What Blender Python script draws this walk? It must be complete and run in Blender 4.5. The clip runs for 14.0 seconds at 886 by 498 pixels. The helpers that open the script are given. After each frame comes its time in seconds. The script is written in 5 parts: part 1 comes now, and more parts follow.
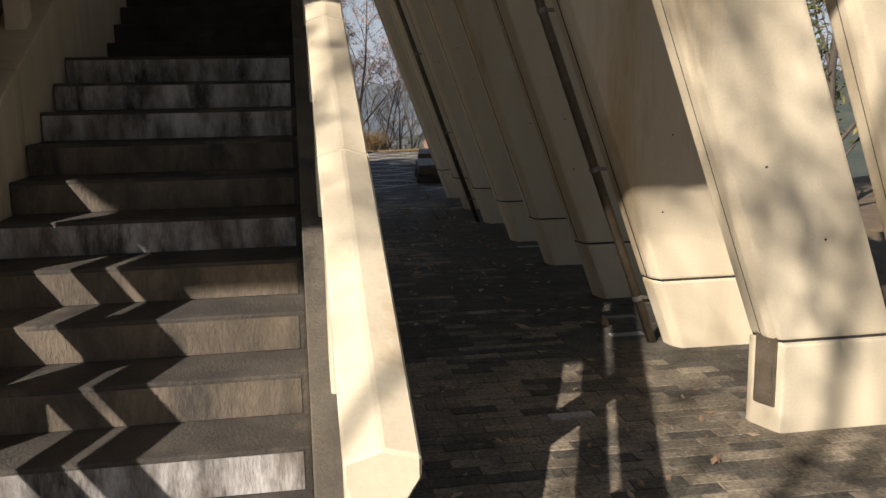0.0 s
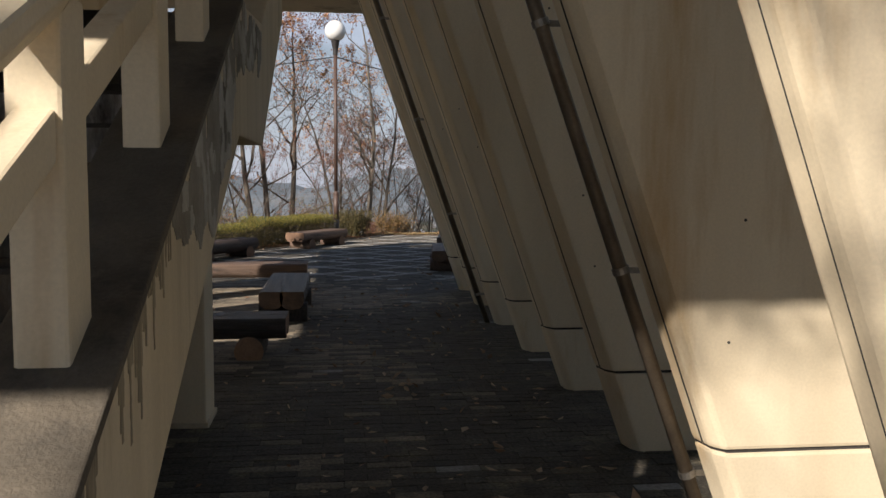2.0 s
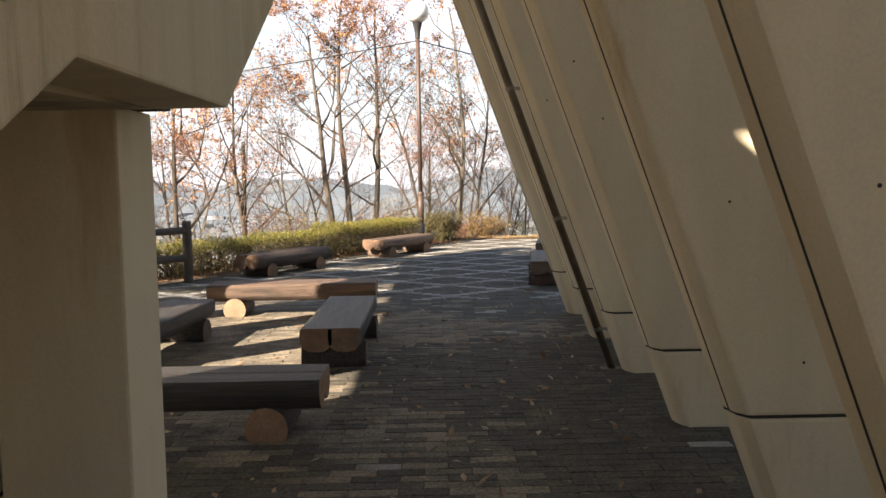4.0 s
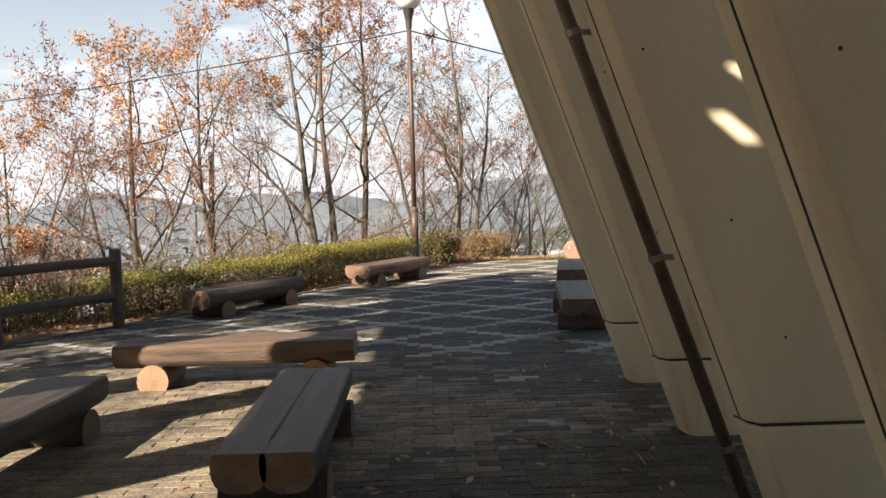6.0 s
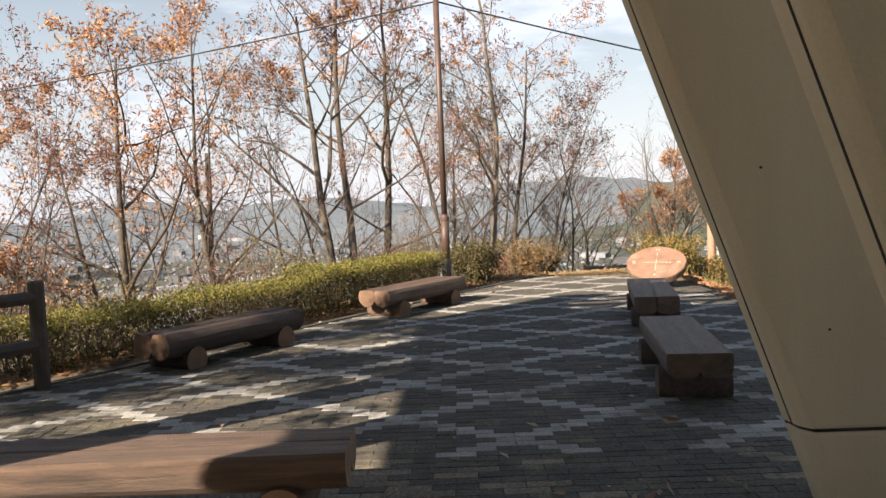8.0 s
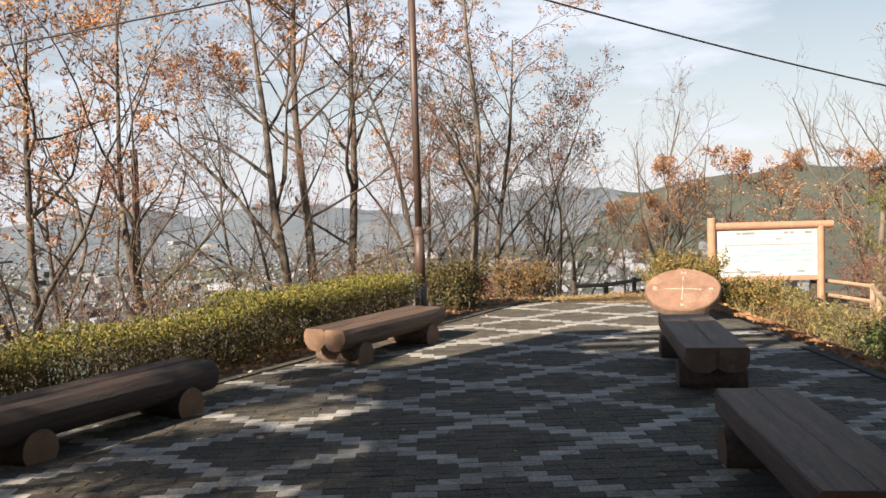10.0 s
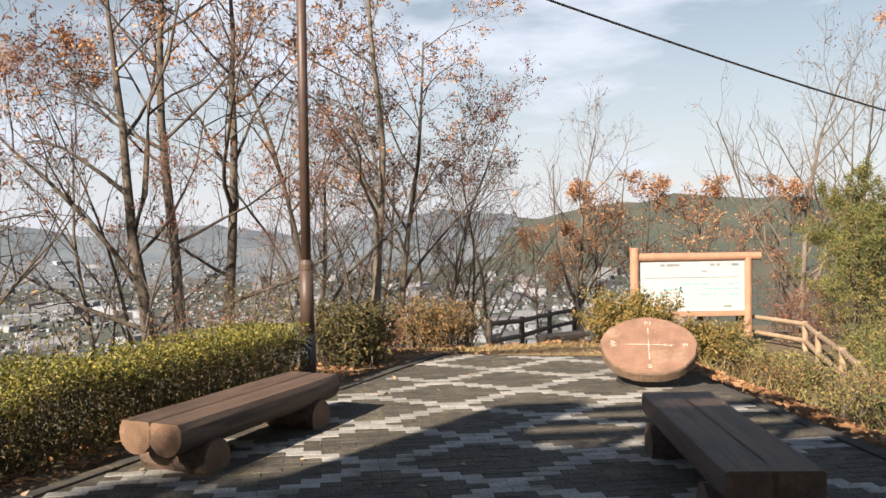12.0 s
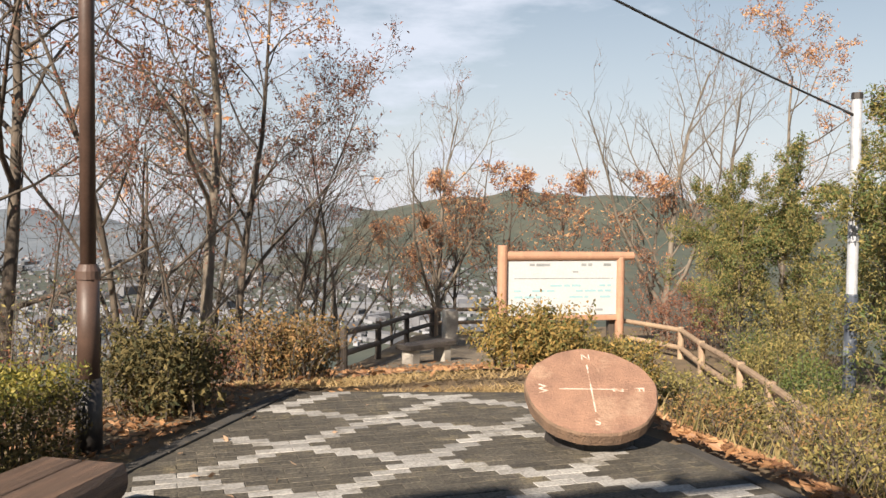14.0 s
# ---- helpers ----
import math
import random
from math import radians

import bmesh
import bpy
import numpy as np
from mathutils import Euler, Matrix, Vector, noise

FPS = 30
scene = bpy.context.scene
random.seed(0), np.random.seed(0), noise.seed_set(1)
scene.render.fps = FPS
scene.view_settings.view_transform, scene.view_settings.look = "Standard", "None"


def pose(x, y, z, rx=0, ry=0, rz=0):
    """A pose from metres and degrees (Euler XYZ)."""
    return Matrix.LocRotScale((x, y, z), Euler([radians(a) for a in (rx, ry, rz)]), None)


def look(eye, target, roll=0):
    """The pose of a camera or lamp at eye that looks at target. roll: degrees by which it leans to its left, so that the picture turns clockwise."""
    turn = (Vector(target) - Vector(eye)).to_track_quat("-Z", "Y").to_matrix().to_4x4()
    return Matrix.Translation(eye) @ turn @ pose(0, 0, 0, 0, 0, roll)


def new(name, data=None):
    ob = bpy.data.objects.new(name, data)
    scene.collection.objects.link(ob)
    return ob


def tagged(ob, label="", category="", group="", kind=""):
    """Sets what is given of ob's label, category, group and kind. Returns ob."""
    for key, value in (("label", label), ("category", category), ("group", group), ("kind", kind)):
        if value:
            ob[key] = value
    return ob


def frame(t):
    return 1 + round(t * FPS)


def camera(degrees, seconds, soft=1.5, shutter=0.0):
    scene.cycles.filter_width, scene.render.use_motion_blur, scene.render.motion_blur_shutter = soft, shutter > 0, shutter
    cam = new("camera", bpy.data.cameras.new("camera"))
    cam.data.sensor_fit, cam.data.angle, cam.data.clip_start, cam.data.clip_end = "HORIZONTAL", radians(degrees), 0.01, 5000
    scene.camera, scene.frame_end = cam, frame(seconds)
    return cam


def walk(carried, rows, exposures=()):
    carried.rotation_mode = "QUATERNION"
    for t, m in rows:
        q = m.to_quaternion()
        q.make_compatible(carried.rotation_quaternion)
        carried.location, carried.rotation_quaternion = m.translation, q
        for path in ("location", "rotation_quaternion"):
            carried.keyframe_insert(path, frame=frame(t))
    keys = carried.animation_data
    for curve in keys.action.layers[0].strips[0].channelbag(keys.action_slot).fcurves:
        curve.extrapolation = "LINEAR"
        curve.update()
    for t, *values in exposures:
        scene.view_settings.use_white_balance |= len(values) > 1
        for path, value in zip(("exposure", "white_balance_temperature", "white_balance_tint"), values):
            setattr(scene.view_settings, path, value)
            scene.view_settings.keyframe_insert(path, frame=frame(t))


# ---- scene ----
cam = camera(54.5, 14.0)
METRES, EYE, TILT, LEAN, TURN = 17.6, 1.62, 0.0, 0.0, -9.41
ROWS = [
    (0.0, 0.0, 0.0, 0.0, -0.18, -10.25, 1.01),
    (0.5, 0.0068, 0.0272, -0.0007, -1.43, -9.16, 0.96),
    (1.0, 0.0157, 0.0516, -0.0017, -2.12, -8.55, 0.94),
    (1.5, 0.0195, 0.0789, -0.0033, -0.26, -5.94, 0.48),
    (2.0, 0.0231, 0.109, -0.0067, 2.72, -4.7, -0.32),
    (2.5, 0.0259, 0.1413, -0.0108, 6.79, -5.16, -0.28),
    (3.0, 0.0241, 0.1757, -0.01, 8.52, -5.33, 0.68),
    (5.5, -0.0077, 0.3591, -0.0095, 9.21, -3.55, 0.98),
    (6.0, -0.0171, 0.399, -0.0097, 8.46, -3.86, 1.58),
    (6.5, -0.024, 0.4385, -0.0099, 8.9, -3.43, 1.15),
    (7.0, -0.0321, 0.4769, -0.0087, 10.41, -3.57, 2.39),
    (9.5, -0.0666, 0.6646, -0.0095, 9.78, -3.37, 1.71),
    (10.0, -0.0738, 0.6988, -0.0093, 8.58, -3.08, 1.77),
    (10.5, -0.0788, 0.7309, -0.0087, 7.34, -2.14, 1.48),
    (11.0, -0.0853, 0.77, -0.0075, 6.28, -1.21, 1.53),
    (11.5, -0.0901, 0.8059, -0.0075, 4.71, -1.32, 1.04),
    (12.0, -0.0936, 0.8422, -0.0078, 1.91, -1.66, 0.84),
    (12.5, -0.0974, 0.8775, -0.0079, -2.09, -1.39, 0.5),
    (13.0, -0.101, 0.9117, -0.0068, -4.44, -1.09, 0.57),
    (13.5, -0.105, 0.9476, -0.0077, -6.6, -1.84, 0.46),
    (14.0, -0.1053, 0.985, -0.0077, -8.59, -2.25, -0.55),
]
EXPOSURES = [(0.0, 0.68, 6250, 13.0), (1.0, 0.66, 6250, 13.0), (2.0, 0.72, 6300, 13), (2.5, 1.82, 6850, 13), (3.0, 2.35, 6900, 12.6), (5.3, 1.52, 7000, 12.6), (6.5, 1.68, 7000, 12.6), (7.2, 1.62, 6950, 12.8), (9.5, 1.38, 6900, 12.4), (11.0, 1.34, 6850, 12.4), (14.0, 1.2, 6750, 12.4)]
walk(cam, [(t, pose(0, 0, EYE, TILT, LEAN, TURN) @ pose(METRES * x, METRES * y, METRES * z, 90 + pitch, roll, yaw)) for t, x, y, z, yaw, pitch, roll in ROWS], EXPOSURES)

# ---- world, sun, exposure ----
SUN_EL, SUN_AZ = 31.0, 44.0          # shadows head SUN_AZ degrees to the right of +y
world = bpy.data.worlds.new("world")
scene.world = world
world.use_nodes = True
wn, wl = world.node_tree.nodes, world.node_tree.links
wn.clear()
sky = wn.new("ShaderNodeTexSky")
sky.sky_type, sky.sun_disc = "NISHITA", False
sky.sun_elevation, sky.sun_rotation = radians(SUN_EL), radians(180 + SUN_AZ)
sky.air_density, sky.dust_density, sky.ozone_density = 1.5, 0.05, 3.5
tc = wn.new("ShaderNodeTexCoord")
mp = wn.new("ShaderNodeMapping")
mp.inputs["Scale"].default_value = (1.0, 1.0, 3.8)
cl = wn.new("ShaderNodeTexNoise")
cl.inputs["Scale"].default_value, cl.inputs["Detail"].default_value, cl.inputs["Roughness"].default_value = 2.3, 9.0, 0.58
cr = wn.new("ShaderNodeValToRGB")
cr.color_ramp.elements[0].position, cr.color_ramp.elements[1].position = 0.42, 0.61
mx = wn.new("ShaderNodeMix")
mx.data_type = "RGBA"
mx.inputs[7].default_value = (10.6, 11.8, 13.8, 1)
bg = wn.new("ShaderNodeBackground")
bg.inputs["Strength"].default_value = 0.032
wo = wn.new("ShaderNodeOutputWorld")
wl.new(tc.outputs["Generated"], mp.inputs["Vector"])
wl.new(mp.outputs["Vector"], cl.inputs["Vector"])
wl.new(cl.outputs["Fac"], cr.inputs["Fac"])
sz = wn.new("ShaderNodeSeparateXYZ")
wl.new(tc.outputs["Generated"], sz.inputs[0])
hz = wn.new("ShaderNodeMapRange")          # thicker cloud towards the horizon all round
hz.inputs["From Min"].default_value, hz.inputs["From Max"].default_value = 0.0, 0.36
hz.inputs["To Min"].default_value, hz.inputs["To Max"].default_value = 0.80, 0.10
wl.new(sz.outputs["Z"], hz.inputs["Value"])
mxx = wn.new("ShaderNodeMath")
mxx.operation = "MAXIMUM"
wl.new(hz.outputs["Result"], mxx.inputs[0])
thin = wn.new("ShaderNodeMapRange")        # the banks of cloud lie low all round, the sky overhead is clear
thin.inputs["From Min"].default_value, thin.inputs["From Max"].default_value = 0.24, 0.52
thin.inputs["To Min"].default_value, thin.inputs["To Max"].default_value = 0.92, 0.0
wl.new(sz.outputs["Z"], thin.inputs["Value"])
bank = wn.new("ShaderNodeMath")
bank.operation = "MULTIPLY"
wl.new(cr.outputs["Color"], bank.inputs[0])
wl.new(thin.outputs["Result"], bank.inputs[1])
wl.new(bank.outputs[0], mxx.inputs[1])
wl.new(mxx.outputs[0], mx.inputs["Factor"])
wl.new(sky.outputs["Color"], mx.inputs[6])
wl.new(mx.outputs[2], bg.inputs["Color"])
wl.new(bg.outputs["Background"], wo.inputs["Surface"])
sun = new("sun", bpy.data.lights.new("sun", "SUN"))
sun.data.energy, sun.data.angle, sun.data.color = 5.0, radians(0.55), (1.0, 0.90, 0.77)
az, el = radians(SUN_AZ), radians(SUN_EL)
toward = Vector((math.sin(az) * math.cos(el), math.cos(az) * math.cos(el), -math.sin(el)))
sun.matrix_world = look((-20, -40, 30), Vector((-20, -40, 30)) + toward)


# ---- materials ----
def material(name, a, b, rough=0.8, scale=6.0, fine=60.0, bump=0.15, c=None, stretch=(1, 1, 1), coords="Object", metal=0.0, per="", spread=0.0, stain=0.0, dist=0.01, even=False, grain=(0.82, 1.16)):
    """Two colours mixed by coarse and fine noise, with stains of colour c, relief and optional variation per piece or island."""
    m = bpy.data.materials.new(name)
    m.use_nodes = True
    n, l = m.node_tree.nodes, m.node_tree.links
    bsdf = n["Principled BSDF"]
    bsdf.inputs["Roughness"].default_value, bsdf.inputs["Metallic"].default_value = rough, metal
    tc = n.new("ShaderNodeTexCoord")
    mp = n.new("ShaderNodeMapping")
    mp.inputs["Scale"].default_value = stretch
    if coords == "World":
        geo = n.new("ShaderNodeNewGeometry")
        l.new(geo.outputs["Position"], mp.inputs["Vector"])
    else:
        l.new(tc.outputs[coords], mp.inputs["Vector"])

    plain = mp.inputs["Vector"].links[0].from_socket

    def noise_node(s, d, r=0.6, flat=False):
        t = n.new("ShaderNodeTexNoise")
        t.inputs["Scale"].default_value, t.inputs["Detail"].default_value, t.inputs["Roughness"].default_value = s, d, r
        l.new(plain if flat else mp.outputs["Vector"], t.inputs["Vector"])
        return t

    def ramp(src, lo, hi):
        r = n.new("ShaderNodeMapRange")
        r.inputs["From Min"].default_value, r.inputs["From Max"].default_value = lo, hi
        l.new(src, r.inputs["Value"])
        return r.outputs["Result"]

    def mix(f, x, y, kind="MIX"):
        k = n.new("ShaderNodeMix")
        k.data_type, k.blend_type = "RGBA", kind
        for val, i in ((f, 0), (x, 6), (y, 7)):
            if isinstance(val, (tuple, list)):
                k.inputs[i].default_value = (*val[:3], 1)
            elif isinstance(val, (int, float)):
                k.inputs[i].default_value = val
            else:
                l.new(val, k.inputs[i])
        return k.outputs[2]

    big, small = noise_node(scale, 5), noise_node(fine, 4, flat=even)
    col = mix(ramp(big.outputs["Fac"], 0.33, 0.67), a, b)
    if c:
        st = noise_node(scale * 0.37, 7, 0.7)
        col = mix(ramp(st.outputs["Fac"], 0.62 - 0.25 * stain, 0.72 - 0.2 * stain), col, c)
    g = ramp(small.outputs["Fac"], 0.25, 0.75)
    gm = n.new("ShaderNodeMapRange")
    gm.inputs["To Min"].default_value, gm.inputs["To Max"].default_value = (0.93, 1.06) if even else grain
    l.new(g, gm.inputs["Value"])
    gc = n.new("ShaderNodeCombineColor")
    for i in range(3):
        l.new(gm.outputs["Result"], gc.inputs[i])
    col = mix(1.0, col, gc.outputs["Color"], "MULTIPLY")
    if per:
        if per == "both":
            ra, rb, rs = n.new("ShaderNodeObjectInfo"), n.new("ShaderNodeNewGeometry"), n.new("ShaderNodeMath")
            rs.operation = "ADD"
            l.new(ra.outputs["Random"], rs.inputs[0])
            l.new(rb.outputs["Random Per Island"], rs.inputs[1])
            rf = n.new("ShaderNodeMath")
            rf.operation = "FRACT"
            l.new(rs.outputs[0], rf.inputs[0])
            rnd = rf.outputs[0]
        elif per == "object":
            rnd = n.new("ShaderNodeObjectInfo").outputs["Random"]
        else:
            rnd = n.new("ShaderNodeNewGeometry").outputs["Random Per Island"]
        rm = n.new("ShaderNodeMapRange")
        rm.inputs["To Min"].default_value, rm.inputs["To Max"].default_value = 1 - spread, 1 + spread
        l.new(rnd, rm.inputs["Value"])
        rc = n.new("ShaderNodeCombineColor")
        for i in range(3):
            l.new(rm.outputs["Result"], rc.inputs[i])
        col = mix(1.0, col, rc.outputs["Color"], "MULTIPLY")
    l.new(col, bsdf.inputs["Base Color"])
    if bump:
        hm = n.new("ShaderNodeMath")
        hm.operation = "ADD"
        l.new(small.outputs["Fac"], hm.inputs[0])
        l.new(big.outputs["Fac"], hm.inputs[1])
        bp = n.new("ShaderNodeBump")
        bp.inputs["Strength"].default_value, bp.inputs["Distance"].default_value = bump, dist
        l.new(hm.outputs[0], bp.inputs["Height"])
        l.new(bp.outputs["Normal"], bsdf.inputs["Normal"])
    return m


def leaf_material(name, a, b, rough=0.6):
    """Thin leaf: colour differs from leaf to leaf, some light passes through."""
    m = bpy.data.materials.new(name)
    m.use_nodes = True
    n, l = m.node_tree.nodes, m.node_tree.links
    bsdf = n["Principled BSDF"]
    bsdf.inputs["Roughness"].default_value = rough
    geo = n.new("ShaderNodeNewGeometry")
    r = n.new("ShaderNodeValToRGB")
    r.color_ramp.elements[0].color, r.color_ramp.elements[1].color = (*a, 1), (*b, 1)
    l.new(geo.outputs["Random Per Island"], r.inputs["Fac"])
    l.new(r.outputs["Color"], bsdf.inputs["Base Color"])
    tr = n.new("ShaderNodeBsdfTranslucent")
    l.new(r.outputs["Color"], tr.inputs["Color"])
    ms = n.new("ShaderNodeMixShader")
    ms.inputs[0].default_value = 0.3
    l.new(bsdf.outputs[0], ms.inputs[1])
    l.new(tr.outputs[0], ms.inputs[2])
    l.new(ms.outputs[0], n["Material Output"].inputs["Surface"])
    return m


M_CREAM = material("cream_concrete_paint", (0.71, 0.615, 0.445), (0.60, 0.505, 0.35), 0.75, 1.3, 90, 0.06, even=True, c=(0.44, 0.29, 0.135), stretch=(1.5, 1.5, 0.22), coords="World", stain=0.26)
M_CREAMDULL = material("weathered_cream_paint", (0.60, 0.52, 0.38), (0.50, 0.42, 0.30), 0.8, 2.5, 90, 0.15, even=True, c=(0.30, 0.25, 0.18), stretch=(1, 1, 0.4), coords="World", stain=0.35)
M_DRIP = material("dark_drip_stain", (0.24, 0.20, 0.138), (0.37, 0.31, 0.21), 0.85, 14, 90, 0.2, c=(0.05, 0.042, 0.03), stretch=(1, 2, 0.2), coords="World", stain=0.3)
M_STREAK = material("drip_stained_cream_paint", (0.66, 0.565, 0.40), (0.56, 0.47, 0.32), 0.8, 2.5, 90, 0.12, even=True, c=(0.36, 0.28, 0.17), stretch=(1, 3.0, 0.25), coords="World", stain=0.2)
M_PATH = material("gravel_path", (0.25, 0.205, 0.145), (0.155, 0.125, 0.088), 0.95, 3, 50, 0.7, c=(0.30, 0.215, 0.12), coords="World", stain=0.35, grain=(0.4, 1.5))
M_PEEL = material("peeled_plaster", (0.34, 0.315, 0.26), (0.22, 0.20, 0.16), 0.9, 4.5, 60, 0.7, c=(0.12, 0.105, 0.08), stretch=(1, 1, 0.75), coords="World", stain=0.3)
M_PEELPALE = material("pale_skim_coat", (0.52, 0.50, 0.44), (0.40, 0.38, 0.325), 0.9, 7, 60, 0.6, c=(0.28, 0.255, 0.205), stretch=(1, 1, 0.8), coords="World", stain=0.3)
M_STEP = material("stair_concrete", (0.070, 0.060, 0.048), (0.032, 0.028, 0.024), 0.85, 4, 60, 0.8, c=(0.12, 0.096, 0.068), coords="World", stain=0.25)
M_LIME = material("lime_bloom", (0.50, 0.48, 0.46), (0.13, 0.108, 0.085), 0.9, 7, 60, 0.6, c=(0.05, 0.043, 0.038), stretch=(1.4, 1, 0.45), coords="World", stain=0.55)
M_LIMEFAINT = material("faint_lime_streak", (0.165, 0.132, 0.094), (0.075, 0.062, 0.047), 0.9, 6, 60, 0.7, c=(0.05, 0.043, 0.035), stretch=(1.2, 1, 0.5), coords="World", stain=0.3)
# stain dark on the coping; on the stair wall it stands for shade
M_STRING = material("stained_and_shade_dark_concrete", (0.075, 0.065, 0.05), (0.14, 0.115, 0.083), 0.8, 3, 80, 0.4, c=(0.03, 0.026, 0.022), coords="World", stain=0.3)
M_JOINT = material("joint_shadow_gap", (0.03, 0.028, 0.025), (0.05, 0.045, 0.04), 0.9)
M_PIPE = material("brown_painted_pipe", (0.17, 0.135, 0.095), (0.105, 0.083, 0.06), 0.42, 8, 80, 0.1, metal=0.2)
M_METAL = material("dull_metal", (0.35, 0.33, 0.30), (0.25, 0.23, 0.2), 0.45, 12, 90, 0.1, metal=0.9)
M_BED = material("paver_bedding", (0.075, 0.065, 0.049), (0.04, 0.036, 0.028), 0.95, 8, 45, 0.5, coords="World", grain=(0.5, 1.4))
M_PAVE = material("grey_paver", (0.046, 0.041, 0.033), (0.092, 0.080, 0.060), 0.78, 6.0, 50, 0.7, c=(0.135, 0.114, 0.072), coords="World", per="both", spread=0.20, stain=0.30, grain=(0.15, 1.9))
M_PAVEB = material("brown_paver", (0.13, 0.108, 0.078), (0.25, 0.205, 0.145), 0.75, 4.0, 50, 0.7, c=(0.055, 0.048, 0.037), coords="World", per="both", spread=0.26, stain=0.4, grain=(0.3, 1.7))
M_PAVEL = material("light_paver", (0.25, 0.24, 0.222), (0.37, 0.355, 0.325), 0.7, 4.5, 50, 0.5, c=(0.15, 0.137, 0.11), coords="World", per="both", spread=0.22, stain=0.42, grain=(0.5, 1.45))
M_LOG = material("brown_log", (0.20, 0.128, 0.088), (0.10, 0.066, 0.048), 0.55, 3, 50, 0.8, c=(0.05, 0.035, 0.027), stretch=(9, 0.6, 9), stain=0.3, dist=0.014)
M_LOGDARK = material("dark_brown_log", (0.085, 0.055, 0.041), (0.042, 0.029, 0.024), 0.6, 3, 50, 0.9, c=(0.12, 0.078, 0.056), stretch=(10, 0.6, 10), stain=0.15, dist=0.014)
M_LOGRED = material("worn_reddish_log", (0.150, 0.098, 0.074), (0.072, 0.049, 0.039), 0.55, 3, 45, 0.9, c=(0.05, 0.036, 0.03), stretch=(9, 0.6, 9), stain=0.3, dist=0.014)
M_LOGGREY = material("grey_weathered_log", (0.088, 0.070, 0.056), (0.026, 0.022, 0.019), 0.5, 3.0, 40, 1.0, c=(0.018, 0.016, 0.014), stretch=(14, 0.5, 14), stain=0.25, dist=0.014)
M_END = material("sawn_log_end", (0.36, 0.22, 0.135), (0.25, 0.148, 0.09), 0.75, 9, 60, 0.5, c=(0.15, 0.09, 0.06), stain=0.15)
M_ENDGREY = material("dull_sawn_end", (0.155, 0.100, 0.066), (0.10, 0.067, 0.046), 0.8, 9, 60, 0.5, c=(0.06, 0.043, 0.032), stain=0.2)
M_RING = material("growth_ring_groove", (0.13, 0.075, 0.045), (0.09, 0.055, 0.035), 0.85, 9, 60, 0.0)
M_ENDDARK = material("dark_growth_ring", (0.20, 0.115, 0.068), (0.14, 0.082, 0.05), 0.8, 9, 60, 0.4, c=(0.08, 0.05, 0.035), stain=0.25)
M_RAIL = material("dark_log_rail", (0.045, 0.036, 0.03), (0.075, 0.058, 0.045), 0.65, 6, 60, 0.4)
M_RAILTAN = material("tan_log_rail", (0.36, 0.26, 0.17), (0.26, 0.18, 0.12), 0.7, 6, 60, 0.4)
M_SIGNWOOD = material("reddish_sign_timber", (0.40, 0.225, 0.14), (0.31, 0.17, 0.11), 0.7, 5, 60, 0.3)
M_PANEL = material("white_sign_panel", (0.44, 0.455, 0.455), (0.40, 0.42, 0.425), 0.6, 2, 40, 0.0)
M_INKB = material("pale_blue_print", (0.24, 0.39, 0.43), (0.28, 0.42, 0.45), 0.4, 3, 40, 0.0)
M_INKG = material("pale_grey_print", (0.20, 0.215, 0.215), (0.27, 0.28, 0.28), 0.4, 3, 40, 0.0)
M_RED = material("red_stone_top", (0.285, 0.160, 0.105), (0.20, 0.112, 0.076), 0.8, 7, 60, 0.8, c=(0.33, 0.215, 0.145), stain=0.3)
M_REDSIDE = material("rough_stone_edge", (0.20, 0.125, 0.08), (0.12, 0.08, 0.055), 0.9, 10, 60, 1.0)
M_WHITE = material("white_inlay", (0.60, 0.53, 0.46), (0.45, 0.36, 0.29), 0.8, 26, 60, 0.0, c=(0.27, 0.155, 0.10), stain=0.62)
M_LAMP = material("brown_lamp_post", (0.095, 0.057, 0.042), (0.062, 0.038, 0.029), 0.5, 6, 80, 0.15)
M_BLACK = material("black_post_base", (0.02, 0.018, 0.017), (0.035, 0.03, 0.027), 0.5, 6, 80, 0.1)
M_GLOBE = material("white_globe", (0.80, 0.80, 0.78), (0.74, 0.74, 0.72), 0.25, 3, 40, 0.0)
M_CABLE = material("black_cable", (0.02, 0.02, 0.02), (0.03, 0.03, 0.03), 0.5, 5, 40, 0.0)
# dark blue-grey that paints the shade on the pole's lower length
M_POLESHADE = material("blue_grey_pole_shade", (0.035, 0.045, 0.065), (0.07, 0.085, 0.11), 0.45, 5, 60, 0.2, c=(0.30, 0.32, 0.34), stain=0.1)
M_POLE = material("white_steel_pole", (0.42, 0.44, 0.47), (0.30, 0.32, 0.35), 0.5, 4, 60, 0.1, c=(0.16, 0.17, 0.18), stain=0.25)
M_SOIL = material("leaf_litter_soil", (0.11, 0.082, 0.05), (0.17, 0.12, 0.07), 0.95, 3, 60, 0.8, c=(0.24, 0.17, 0.08), coords="World", stain=0.2)
M_BARK = material("tree_bark", (0.125, 0.100, 0.076), (0.048, 0.039, 0.031), 0.9, 9, 50, 0.8, c=(0.21, 0.18, 0.135), stretch=(1, 1, 0.25), stain=0.15)
M_BARKPALE = material("pale_bark", (0.20, 0.168, 0.13), (0.105, 0.087, 0.068), 0.9, 9, 50, 0.8, stretch=(1, 1, 0.25))
M_STONE = material("pale_stone", (0.42, 0.39, 0.34), (0.32, 0.29, 0.25), 0.85, 6, 60, 0.5)
